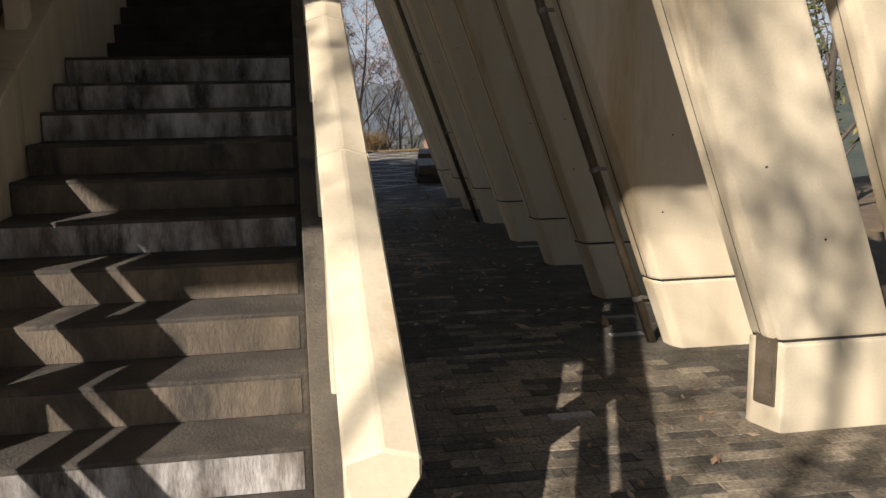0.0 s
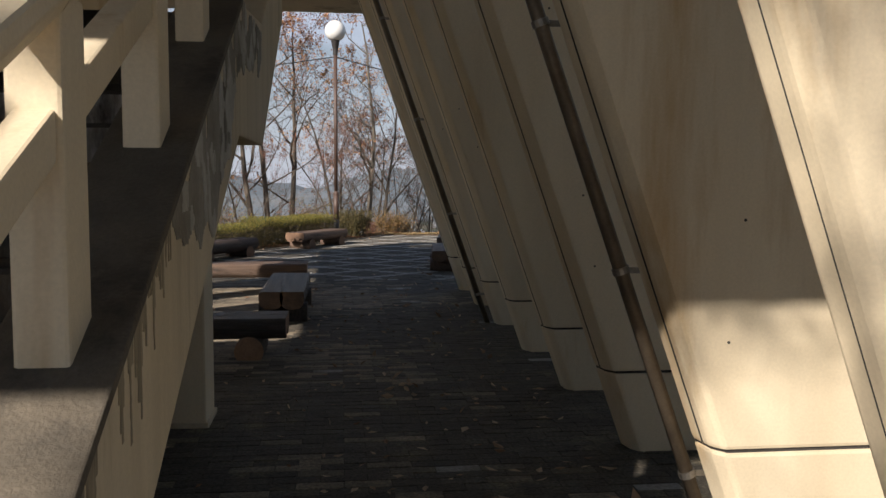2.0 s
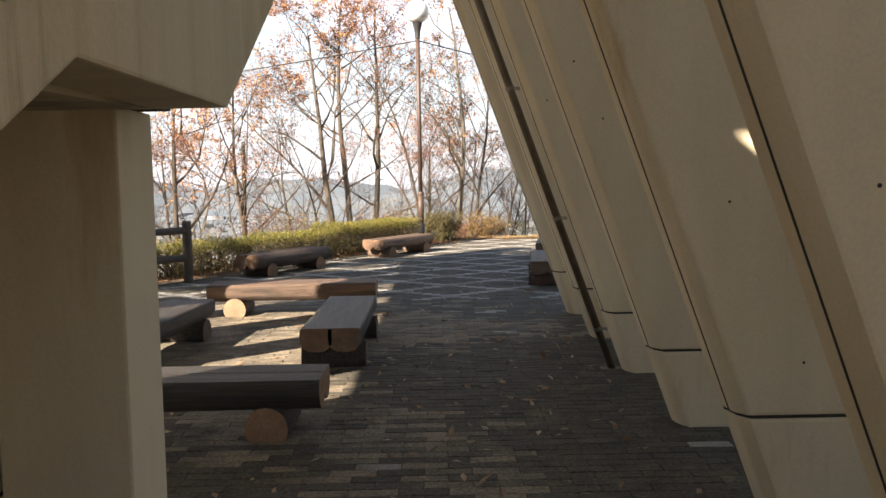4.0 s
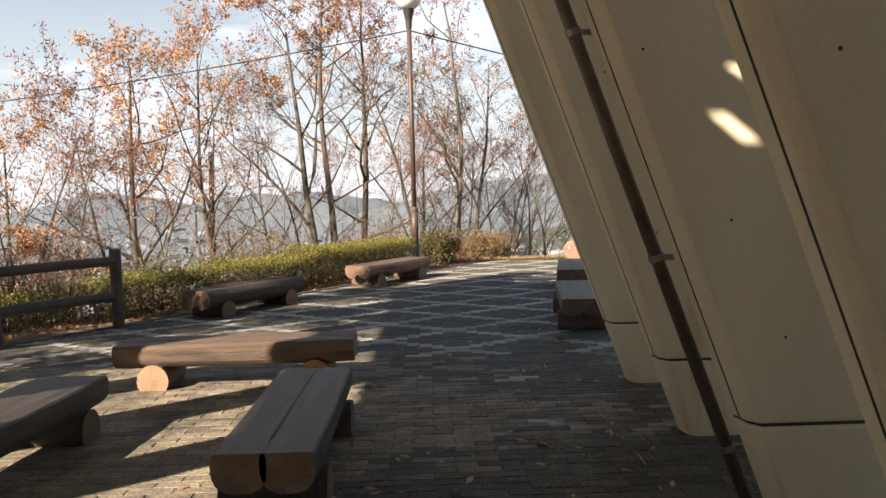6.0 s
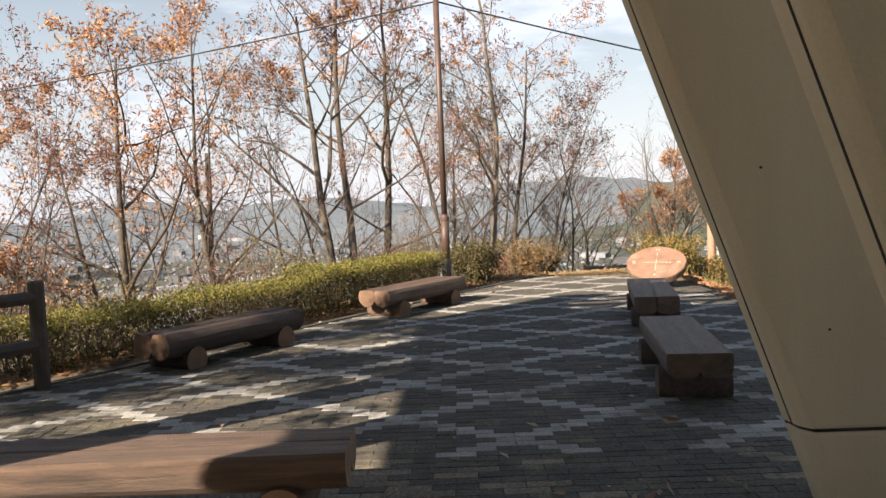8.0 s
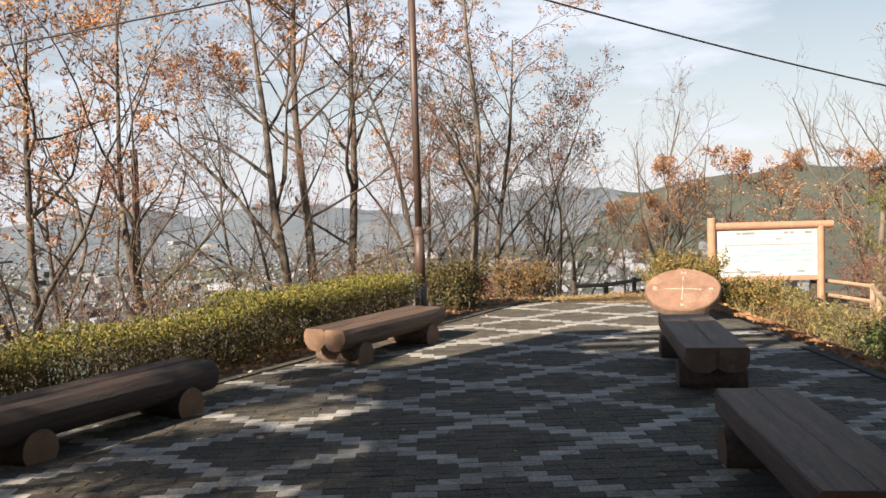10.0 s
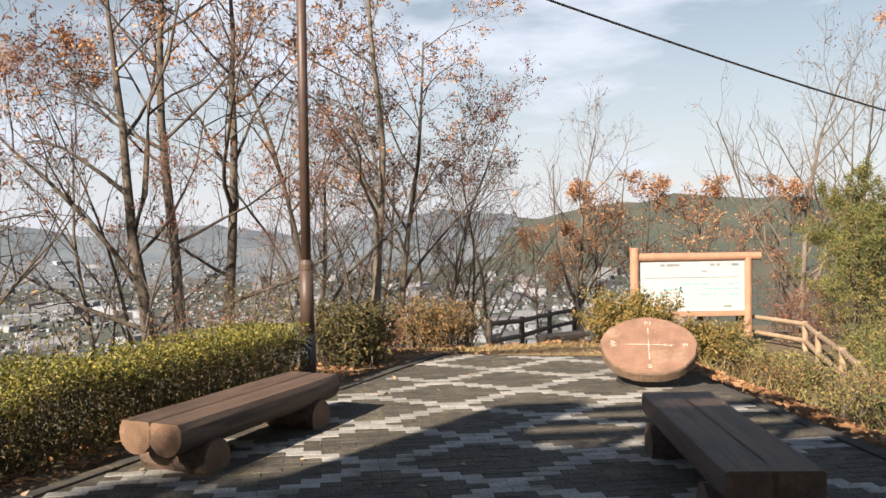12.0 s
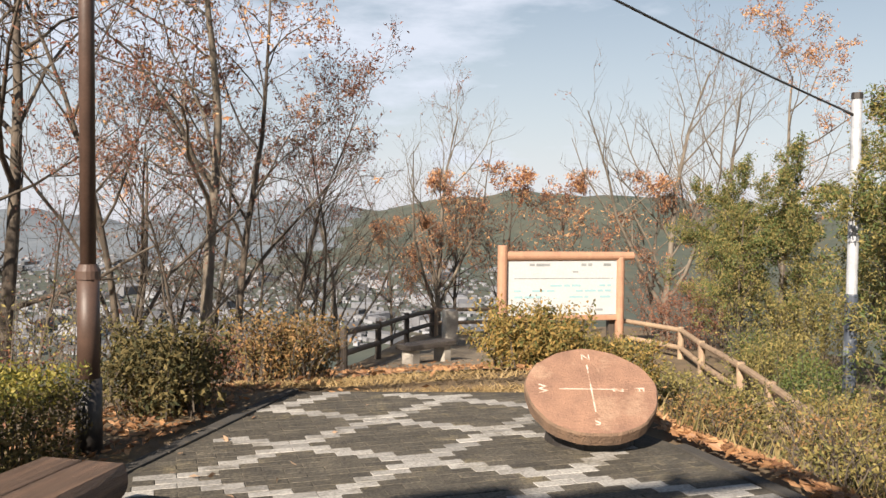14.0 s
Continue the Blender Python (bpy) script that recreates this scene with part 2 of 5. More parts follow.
M_KERB = material("dark_kerb", (0.062, 0.057, 0.05), (0.038, 0.035, 0.031), 0.85, 5, 50, 0.5, coords="World", c=(0.11, 0.085, 0.05), stain=0.25)
L_RUST = leaf_material("rust_leaf", (0.38, 0.15, 0.06), (0.68, 0.41, 0.20))
L_DRY = leaf_material("dry_brown_leaf", (0.12, 0.05, 0.038), (0.32, 0.15, 0.085))
L_RED = leaf_material("dull_red_leaf", (0.17, 0.055, 0.04), (0.28, 0.11, 0.07))
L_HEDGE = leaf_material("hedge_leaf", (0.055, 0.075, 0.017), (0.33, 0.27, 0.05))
# browner leaf, its colour also darkened for shade within the foliage
L_HEDGESHADE = leaf_material("shade_dark_hedge_leaf", (0.03, 0.036, 0.012), (0.19, 0.145, 0.055), 0.85)
L_OLIVE = leaf_material("olive_shrub_leaf", (0.085, 0.09, 0.028), (0.34, 0.27, 0.09), 0.75)
L_SCRUB = leaf_material("dry_scrub_leaf", (0.09, 0.085, 0.03), (0.36, 0.20, 0.08), 0.8)
L_MIXED = leaf_material("yellowing_shrub_leaf", (0.085, 0.10, 0.028), (0.38, 0.24, 0.07), 0.7)
L_GREEN = leaf_material("green_bush_leaf", (0.045, 0.075, 0.02), (0.15, 0.18, 0.05))
L_FALLEN = leaf_material("fallen_leaf", (0.24, 0.13, 0.07), (0.56, 0.42, 0.29))
L_LITTER = leaf_material("orange_brown_litter", (0.20, 0.095, 0.045), (0.52, 0.29, 0.14))
L_TAN = leaf_material("tan_grass", (0.26, 0.18, 0.08), (0.48, 0.35, 0.17))
L_BANK = leaf_material("straw_and_grass", (0.09, 0.10, 0.03), (0.40, 0.29, 0.13))
M_FOREST = material("wooded_hillside", (0.042, 0.058, 0.046), (0.074, 0.078, 0.058), 0.95, 0.011, 0.05, 0.0, c=(0.105, 0.082, 0.052), coords="World", stain=0.25)
# distant woods coloured paler and bluer to stand in for haze
M_HAZEHILL = material("haze_blue_far_woods", (0.105, 0.13, 0.155), (0.135, 0.155, 0.175), 0.95, 0.006, 0.03, 0.0, c=(0.15, 0.15, 0.145), coords="World", stain=0.2)
M_ROOFS = material("town_buildings", (0.20, 0.205, 0.22), (0.14, 0.145, 0.155), 0.8, 0.01, 0.2, 0.0, coords="World", per="island", spread=0.6)


# ---- mesh helpers ----
def mesh_object(name, bm, mat, parent=None, label="", smooth=False):
    me = bpy.data.meshes.new(name)
    bm.to_mesh(me)
    bm.free()
    if smooth:
        me.polygons.foreach_set("use_smooth", [True] * len(me.polygons))
    for k in (mat if isinstance(mat, (list, tuple)) else [mat]):
        me.materials.append(k)
    ob = new(name, me)
    if parent is not None:
        ob.parent = parent
    if label:
        ob["label"] = label
    return ob


part = mesh_object


def thing(name, m, label, category, group="", kind=""):
    ob = new(name)
    ob.empty_display_size = 0.1
    ob.matrix_world = m
    return tagged(ob, label, category, group, kind)


def box(bm, lo, hi, bevel=0.0, m=None):
    c = [(a + b) / 2 for a, b in zip(lo, hi)]
    s = [abs(b - a) for a, b in zip(lo, hi)]
    g = bmesh.ops.create_cube(bm, size=1.0, matrix=(m or Matrix()) @ Matrix.Translation(c) @ Matrix.Diagonal((*s, 1)))
    if bevel:
        es = {e for v in g["verts"] for e in v.link_edges}
        bmesh.ops.bevel(bm, geom=list(es), offset=bevel, segments=2, affect="EDGES", profile=0.6)
    return bm


def prism(bm, poly, axis, lo, hi, shear=(0, 0), bevel=0.0):
    """Extrudes a polygon of (a, b) along an axis from lo to hi: axis x -> (y, z), y -> (x, z), z -> (x, y)."""
    def at(p, h):
        a, b = p
        s = h - lo
        return {"x": (h, a + shear[0] * s, b + shear[1] * s), "y": (a + shear[0] * s, h, b + shear[1] * s), "z": (a + shear[0] * s, b + shear[1] * s, h)}[axis]
    u = [bm.verts.new(at(p, lo)) for p in poly]
    v = [bm.verts.new(at(p, hi)) for p in poly]
    fs = [bm.faces.new(u), bm.faces.new(v[::-1])]
    for i in range(len(poly)):
        j = (i + 1) % len(poly)
        fs.append(bm.faces.new((u[i], v[i], v[j], u[j])))
    bmesh.ops.recalc_face_normals(bm, faces=fs)
    if bevel:
        bmesh.ops.bevel(bm, geom=list({e for f in fs for e in f.edges}), offset=bevel, segments=2, affect="EDGES", profile=0.6)
    return bm


def tube(bm, pts, radii, sides=8, cap=True):
    """A tapered round tube along points."""
    rings = []
    for i, p in enumerate(pts):
        d = (Vector(pts[min(i + 1, len(pts) - 1)]) - Vector(pts[max(i - 1, 0)])).normalized()
        u = d.orthogonal().normalized() if abs(d.z) > 0.95 else d.cross(Vector((0, 0, 1))).normalized()
        w = d.cross(u)
        rings.append([bm.verts.new(Vector(p) + radii[i] * (math.cos(2 * math.pi * k / sides) * u + math.sin(2 * math.pi * k / sides) * w)) for k in range(sides)])
    for a, b in zip(rings, rings[1:]):
        for k in range(sides):
            bm.faces.new((a[k], a[(k + 1) % sides], b[(k + 1) % sides], b[k]))
    if cap:
        bm.faces.new(rings[0][::-1])
        bm.faces.new(rings[-1])
    return bm


def quads_object(name, verts, mat, parent=None, label=""):
    """Free quads, four vertices each."""
    n = len(verts) // 4
    me = bpy.data.meshes.new(name)
    me.from_pydata(verts.tolist(), [], np.arange(4 * n).reshape(n, 4).tolist())
    me.materials.append(mat)
    ob = new(name, me)
    if parent is not None:
        ob.parent = parent
    if label:
        ob["label"] = label
    return ob


def leaf_quads(rng, centers, size, slim=0.5, flat=0.0):
    """Small folded leaves, one round each centre, turned at random; flat: 1 lies level."""
    n = len(centers)
    a = rng.normal(size=(n, 3))
    b = rng.normal(size=(n, 3))
    a[:, 2] *= 1 - flat
    b[:, 2] *= 1 - flat
    a /= np.linalg.norm(a, axis=1)[:, None] + 1e-9
    b -= a * (a * b).sum(1)[:, None]
    b /= np.linalg.norm(b, axis=1)[:, None] + 1e-9
    up = np.cross(a, b)
    s = (size * rng.uniform(0.6, 1.3, n))[:, None]
    v = np.stack([centers - a * s, centers + b * s * slim + up * s * 0.12, centers + a * s, centers - b * s * slim + up * s * 0.12], 1)
    return v.reshape(-1, 3)


# ---- the ground and the far land ----
KERB_A, KERB_B = Vector((-3.75, 15.3)), Vector((2.05, 24.65))
KERB_DIR = (KERB_B - KERB_A).normalized()
KERB_OUT = Vector((-KERB_DIR.y, KERB_DIR.x))


def land(x, y):
    p = Vector((x, y)) - KERB_A
    dl = p.dot(KERB_OUT) if p.dot(KERB_DIR) > -1.5 else max(p.dot(KERB_OUT), -4.6 - x)
    dl = dl if p.dot(KERB_DIR) < 11.0 else 0.9 + (dl - 0.9) * max(0.0, (13.5 - p.dot(KERB_DIR)) / 2.5) if dl > 0.9 else dl
    df = y - 24.5
    out = 0.0
    if dl > 0.9:
        out += 0.34 * min(dl - 0.9, 4) + 0.62 * max(dl - 4.9, 0)
    fall = 0.0
    if df > 0.3:
        s = df - 0.3
        fall = 0.18 * min(s, 7) + 0.1 * min(max(s - 7, 0), 3.5) + 0.06 * min(max(s - 10.5, 0), 6) + 0.6 * max(s - 17, 0)
        # the slope drops away outside the fence
        q = -0.894 * (x - 3.6) + 0.447 * (y - 31.2)
        fall += 0.5 * max(q - 0.45, 0) * min(max((y - 30) / 3, 0), 1)
    # the bank on the right drops to the lower path
    x0 = 4.4 + 2.2 * min(max((y - 25) / 5, 0), 1)
    bank = min(max((x - x0) / 2.8, 0), 1) * min(max((y - 14) / 4, 0), 1) * min(max((43 - y) / 3, 0), 1)
    out += fall + bank * (1.12 + 0.05 * max(df, 0) - fall)
    if x > 15:
        out += 0.25 * (x - 15)
    z = -150 * (1 - math.exp(-out / 150))
    inside = dl < 0.12 and df < 0.05 and x < 4.2
    z += -0.05 if inside else 0.02
    r, a = math.hypot(x, y), math.degrees(math.atan2(x, y))
    if r > 500:
        ridge = 0.0
        # a near wooded ridge and far ranges that carry the painted haze
        for a0, wd, r0, rw, hh in ((26, 20, 2900, 600, 258), (52, 18, 2600, 600, 262), (8, 13, 3300, 600, 228), (-20, 7, 4100, 450, 205), (-9, 10, 4000, 500, 185), (-38, 14, 4100, 450, 200), (75, 22, 2600, 600, 240), (22, 14, 4200, 450, 262), (-65, 20, 4000, 500, 210)):
            ridge = max(ridge, hh * math.exp(-((a - a0) / wd) ** 2) * math.exp(-((r - r0) / rw) ** 2))
        z += ridge * (0.9 + 0.12 * noise.noise(Vector((x, y, 0)) * 0.004) + 0.1 * noise.noise(Vector((x, y, 5)) * 0.013))
    elif not inside:
        z += (0.02 if 24 < y < 40 and 1 < x < 9 else 0.05) * noise.noise(Vector((x, y, 0)) * 0.9)
    return z


N = 261
span = np.linspace(-1, 1, N)
gx = 1.0 + 7.0 * np.sinh(span * 7.15)
gy = 19.0 + 7.0 * np.sinh(span * 7.15)
gv = [(float(x), float(y), land(float(x), float(y))) for y in gy for x in gx]
gf = [(j * N + i, j * N + i + 1, (j + 1) * N + i + 1, (j + 1) * N + i) for j in range(N - 1) for i in range(N - 1)]
gme = bpy.data.meshes.new("ground")
gme.from_pydata(gv, [], gf)
gme.materials.append(M_SOIL)
gme.materials.append(M_FOREST)
gme.materials.append(M_HAZEHILL)
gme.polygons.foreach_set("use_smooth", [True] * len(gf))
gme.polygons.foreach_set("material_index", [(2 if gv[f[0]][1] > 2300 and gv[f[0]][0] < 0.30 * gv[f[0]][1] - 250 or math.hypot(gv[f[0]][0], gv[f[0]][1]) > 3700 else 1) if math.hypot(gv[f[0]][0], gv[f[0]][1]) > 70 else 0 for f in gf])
tagged(new("ground", gme), "brown hillside soil with leaf litter, falling away to a valley", "ground", kind="structure")

# town on the plain
rng = np.random.default_rng(4)
tv, tf = [], []
for i in range(9000):
    r = 1000 + 2800 * rng.random() ** 1.15
    a = radians(rng.uniform(-52, 24))
    x, y = r * math.sin(a), r * math.cos(a)
    z = land(x, y) - 1
    if z > -122:
        continue
    big = rng.random() < 0.035
    w, d, h = (rng.uniform(25, 70), rng.uniform(16, 34), rng.uniform(8, 18)) if big else (rng.uniform(5, 11), rng.uniform(5, 9), rng.uniform(3, 6))
    c, s = math.cos(i), math.sin(i)
    k = len(tv)
    for zz in (z, z + h):
        for ux, uy in ((-1, -1), (1, -1), (1, 1), (-1, 1)):
            px, py = ux * w / 2, uy * d / 2
            tv.append((x + px * c - py * s, y + px * s + py * c, zz))
    tf += [(k, k + 1, k + 5, k + 4), (k + 1, k + 2, k + 6, k + 5), (k + 2, k + 3, k + 7, k + 6), (k + 3, k, k + 4, k + 7), (k + 4, k + 5, k + 6, k + 7)]
tme = bpy.data.meshes.new("far_town")
tme.from_pydata(tv, [], tf)
tme.materials.append(M_ROOFS)
tagged(new("far_town", tme), "pale houses and flat-roofed blocks of a distant town", "town", kind="stuff")

# ---- the A-frame building ----
PITCH, Y0 = 1.376, 3.568
RIGHT, LEFT, LEAN_X = 2.35, -3.5, 0.356
ROOF_Z, DECK_Z = 3.96, 3.97


def fin(k, side):
    """A leaning concrete fin: front face square to the walk, splayed inner side, a groove above the foot."""
    y = Y0 + PITCH * k
    s = 1 if side == "right" else -1
    base = RIGHT if s > 0 else LEFT
    root = thing("leaning_fin", pose(base, y, 0), "cream-painted leaning concrete fin with a grooved foot", "column", "fins of the A-frame")
    wide = 0.9 if k and s > 0 else 0.58
    poly = [(0, 0), (-0.04 * s, 0.055), (-0.058 * s, 0.18), (wide * s, 0.18), (wide * s, 0)]
    for nm, lo, hi in (("foot", -0.08, 0.44), ("shaft", 0.452, ROOF_Z + 0.002)):
        bm = bmesh.new()
        prism(bm, [(a - s * LEAN_X * lo, b) for a, b in poly], "z", lo, hi, (-s * LEAN_X, 0), bevel=0.016)
        part(nm, bm, M_CREAM, root)
    bm = bmesh.new()
    prism(bm, [(a * 0.97 + 0.01 * s - s * LEAN_X * 0.43, 0.012 + b * 0.96) for a, b in poly], "z", 0.43, 0.46, (-s * LEAN_X, 0))
    part("groove", bm, M_JOINT, root)
    # thin seam along the inner side
    gap = 0.010 if k else 0.003
    bm = bmesh.new()
    prism(bm, [(-0.0472 * s - s * LEAN_X * 0.46, 0.100 - gap), (-0.0488 * s - s * LEAN_X * 0.46, 0.100), (-0.03 * s - s * LEAN_X * 0.46, 0.100), (-0.03 * s - s * LEAN_X * 0.46, 0.100 - gap)], "z", 0.46, ROOF_Z, (-s * LEAN_X, 0))
    part("seam", bm, M_JOINT, root)
    if s > 0:
        # small tie holes left in the face
        hr = random.Random(k + 40)
        for z in (0.95, 1.55, 2.25):
            zz, xx = z + hr.uniform(-0.3, 0.3), hr.uniform(0.08, 0.40)
            bm = bmesh.new()
            tube(bm, [(xx - LEAN_X * zz, -0.002, zz), (xx - LEAN_X * zz, 0.01, zz)], [0.006, 0.006], 10)
            part("tie_hole", bm, M_JOINT, root, "small dark tie hole")
    return root


for k in range(1, 8):
    fin(k, "right")
outer_fin = fin(0, "right")
outer_fin.matrix_world = pose(RIGHT + 0.92, Y0 + 0.12, 0)
for k in range(1, 8):
    fin(k, "left")

# the first fin stands on an upright plinth with a small steel hatch
plinth_fin = fin(0, "right")
bm = bmesh.new()
prism(bm, [(-0.152, -0.012), (-0.215, 0.155), (-0.215, 0.20), (0.6, 0.20), (0.6, -0.012)], "z", -0.08, 0.436, bevel=0.012)
part("plinth", bm, M_CREAM, plinth_fin)
bm = bmesh.new()
box(bm, (-0.06, -0.006, -0.22), (0.06, 0.006, 0.22), 0.003)
box(bm, (-0.045, -0.012, -0.15), (0.045, -0.004, -0.02), 0.003)
hatch = part("hatch", bm, M_PIPE, plinth_fin, "grey-brown steel hatch")
hatch.matrix_local = pose(-0.192, 0.075, 0.34, 0, 0, -69)

# observation deck on the fins: a slab, a solid corner, and open rails along the far edge
DECK_X0, DECK_X1, DECK_Y0, DECK_Y1 = -4.3, 1.3, 1.41, 15.1
bm = bmesh.new()
# unseen slots added in each bay let small patches of sun through
SLOTS = ((-0.74, -0.53, -0.125, 0.14), (-0.45, -0.255, 0.145, 0.10))     # from x, to x, offset in the bay, half length
BAYS = (4.85, 6.28, 7.75)
side = DECK_X0
for x0, x1, dy, half in SLOTS:
    box(bm, (side, DECK_Y0, DECK_Z), (x0, DECK_Y1, DECK_Z + 0.12))
    edge = DECK_Y0
    for y in BAYS:
        box(bm, (x0, edge, DECK_Z), (x1, y + dy - half, DECK_Z + 0.12))
        edge = y + dy + half
    box(bm, (x0, edge, DECK_Z), (x1, DECK_Y1, DECK_Z + 0.12))
    side = x1
box(bm, (side, DECK_Y0, DECK_Z), (DECK_X1, DECK_Y1, DECK_Z + 0.12))
# unseen slab wedge added in front, its slant set to shade the coping
prism(bm, [(DECK_X0, 0.05), (-2.95, 0.05), (-2.5, DECK_Y0 - 0.002), (DECK_X0, DECK_Y0 - 0.002)], "z", DECK_Z, DECK_Z + 0.12)
box(bm, (DECK_X0, DECK_Y1 - 0.3, DECK_Z + 0.124), (DECK_X1, DECK_Y1, DECK_Z + 0.4), 0.01)
box(bm, (DECK_X0, DECK_Y0, DECK_Z + 0.124), (DECK_X0 + 0.3, DECK_Y1 - 0.304, DECK_Z + 0.4), 0.01)
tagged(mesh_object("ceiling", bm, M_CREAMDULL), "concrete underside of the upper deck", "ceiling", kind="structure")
bm = bmesh.new()
box(bm, (DECK_X0, DECK_Y1 - 0.2, DECK_Z + 0.404), (DECK_X0 + 0.7, DECK_Y1, DECK_Z + 1.6), 0.01)
box(bm, (DECK_X0, 3.0, DECK_Z + 0.404), (DECK_X0 + 0.15, DECK_Y1 - 0.204, DECK_Z + 1.5), 0.01)
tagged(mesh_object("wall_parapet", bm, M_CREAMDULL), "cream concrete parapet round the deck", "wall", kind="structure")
deck_rail = thing("deck_railing", pose(0, DECK_Y1 - 0.1, DECK_Z + 0.4), "cream concrete rails along the deck edge", "railing")
for z in (0.30, 0.62, 0.94):
    bm = bmesh.new()
    box(bm, (DECK_X0 + 0.704, -0.05, z), (DECK_X1, 0.05, z + 0.12), 0.01)
    part("rail", bm, M_CREAM, deck_rail)
for i in range(4):
    x = DECK_X0 + 1.8 + i * 1.2
    bm = bmesh.new()
    box(bm, (x - 0.05, 0.052, -0.02), (x + 0.05, 0.12, 1.1), 0.01)
    part("post", bm, M_CREAM, deck_rail)

# ---- stairs ----
RISE, GO, STEP_Y, STEP_Z = 0.165, 0.3245, 2.2705, 0.07
stairs = thing("staircase", pose(0, 0, 0), "worn grey concrete stairs with white lime streaks on the risers", "stairs")
LIMY = {2, 6, 9, 10, 11}
for k in range(12):
    y, z = STEP_Y + GO * k, STEP_Z + RISE * k
    deep = 1.45 if k == 11 else GO + 0.02
    bm = bmesh.new()
    box(bm, (-1.42, y, z - RISE - 0.02), (0.0, y + deep, z), 0.012)
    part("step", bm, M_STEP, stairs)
    bm = bmesh.new()
    box(bm, (-1.41, y - 0.004, z - RISE + 0.004), (-0.03, y + 0.01, z - 0.02))
    if k in LIMY:
        part("lime_stain", bm, M_LIME, stairs, "white lime bloom on the riser")
    else:
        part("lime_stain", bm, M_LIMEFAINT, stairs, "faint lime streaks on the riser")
for k in range(12, 17):
    y, z = 7.15 + GO * (k - 12), STEP_Z + RISE * k
    bm = bmesh.new()
    box(bm, (-1.42, y, z - RISE - 0.12), (0.0, y + GO + 0.02, z), 0.012)
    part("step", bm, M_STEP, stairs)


def string_top(y):
    return 1.11 + 0.515 * (y - 3.58)


def string_wall(x0, x1, name):
    bm = bmesh.new()
    poly = [(1.75, 0), (1.75, string_top(1.75)), (5.9, string_top(5.9)), (7.1, string_top(5.9) + 0.1), (8.9, string_top(7.7) + 0.1), (8.9, 2.75), (7.06, 1.69), (5.89, 1.69), (2.6, 0.0)]
    prism(bm, poly, "x", x0, x1, bevel=0.01)
    return part(name, bm, M_STREAK, stairs, "cream stringer with dark drip stains and peeling plaster")


string_wall(0.002, 0.25, "stringer")
string_wall(-1.67, -1.422, "stringer")
# flight underside
bm = bmesh.new()
prism(bm, [(5.75, 1.66), (7.06, 1.69), (8.8, 2.66), (8.8, 2.68), (7.0, 1.71), (5.75, 1.69)], "x", -1.42, 0.0)
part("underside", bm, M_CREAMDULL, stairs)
# dark weathered coping on the stringer
bm = bmesh.new()
prism(bm, [(1.74, string_top(1.74) - 0.02), (5.9, string_top(5.9) - 0.02), (5.9, string_top(5.9) + 0.014), (1.74, string_top(1.74) + 0.014)], "x", 0.0, 0.272, bevel=0.006)
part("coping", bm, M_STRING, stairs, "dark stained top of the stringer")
# peeled patches: thin ragged flakes of coat missing from the outer face, bare plaster below the coping
def peel_mask(coat, y, z):
    hi = min(string_top(y), 2.36)
    lo = 1.70 if y > 5.89 else 0.93 + 0.51 * (y - 4.38)
    f = (hi - z) / max(hi - lo, 0.01)
    n = 0.46 * noise.noise(Vector((y * 3.0, z * 2.4, 1))) + 0.30 * noise.noise(Vector((y * 7.5, z * 6.5, 4))) + 0.07 * noise.noise(Vector((y * 22, z * 20, 8)))
    if coat == 2:                                       # dark drips below the coping
        run = 0.13 + 0.40 * noise.noise(Vector((y * 4.0, 2.0, 31))) + 0.50 * noise.noise(Vector((y * 23, z * 0.8, 37))) + 0.25 * noise.noise(Vector((y * 60, z * 2, 41)))
        return y < 4.36 and f < run
    if y < 5.3:
        reach = min(0.26 + 3.2 * (y - 4.30), 0.42 + 1.0 * (y - 4.42), 0.86) if y > 4.26 else -1.0
    elif y < 5.74:
        reach = 0.86 - 0.5 * (y - 5.3)
    elif y < 5.80:
        reach = 0.36
    else:
        reach = 0.62 - 0.30 * (y - 5.8)
    edge = 0.07 + 0.30 * noise.noise(Vector((y * 5, z * 2.5, 13))) + 0.14 * noise.noise(Vector((y * 16, z * 9, 17)))
    if coat == 1 and noise.noise(Vector((y * 5.0, z * 3.6, 20))) + 0.5 * noise.noise(Vector((y * 13, z * 10, 25))) < 0.10:
        return False
    return 0.02 < f < 0.95 and f > edge and f + 0.42 * n < reach


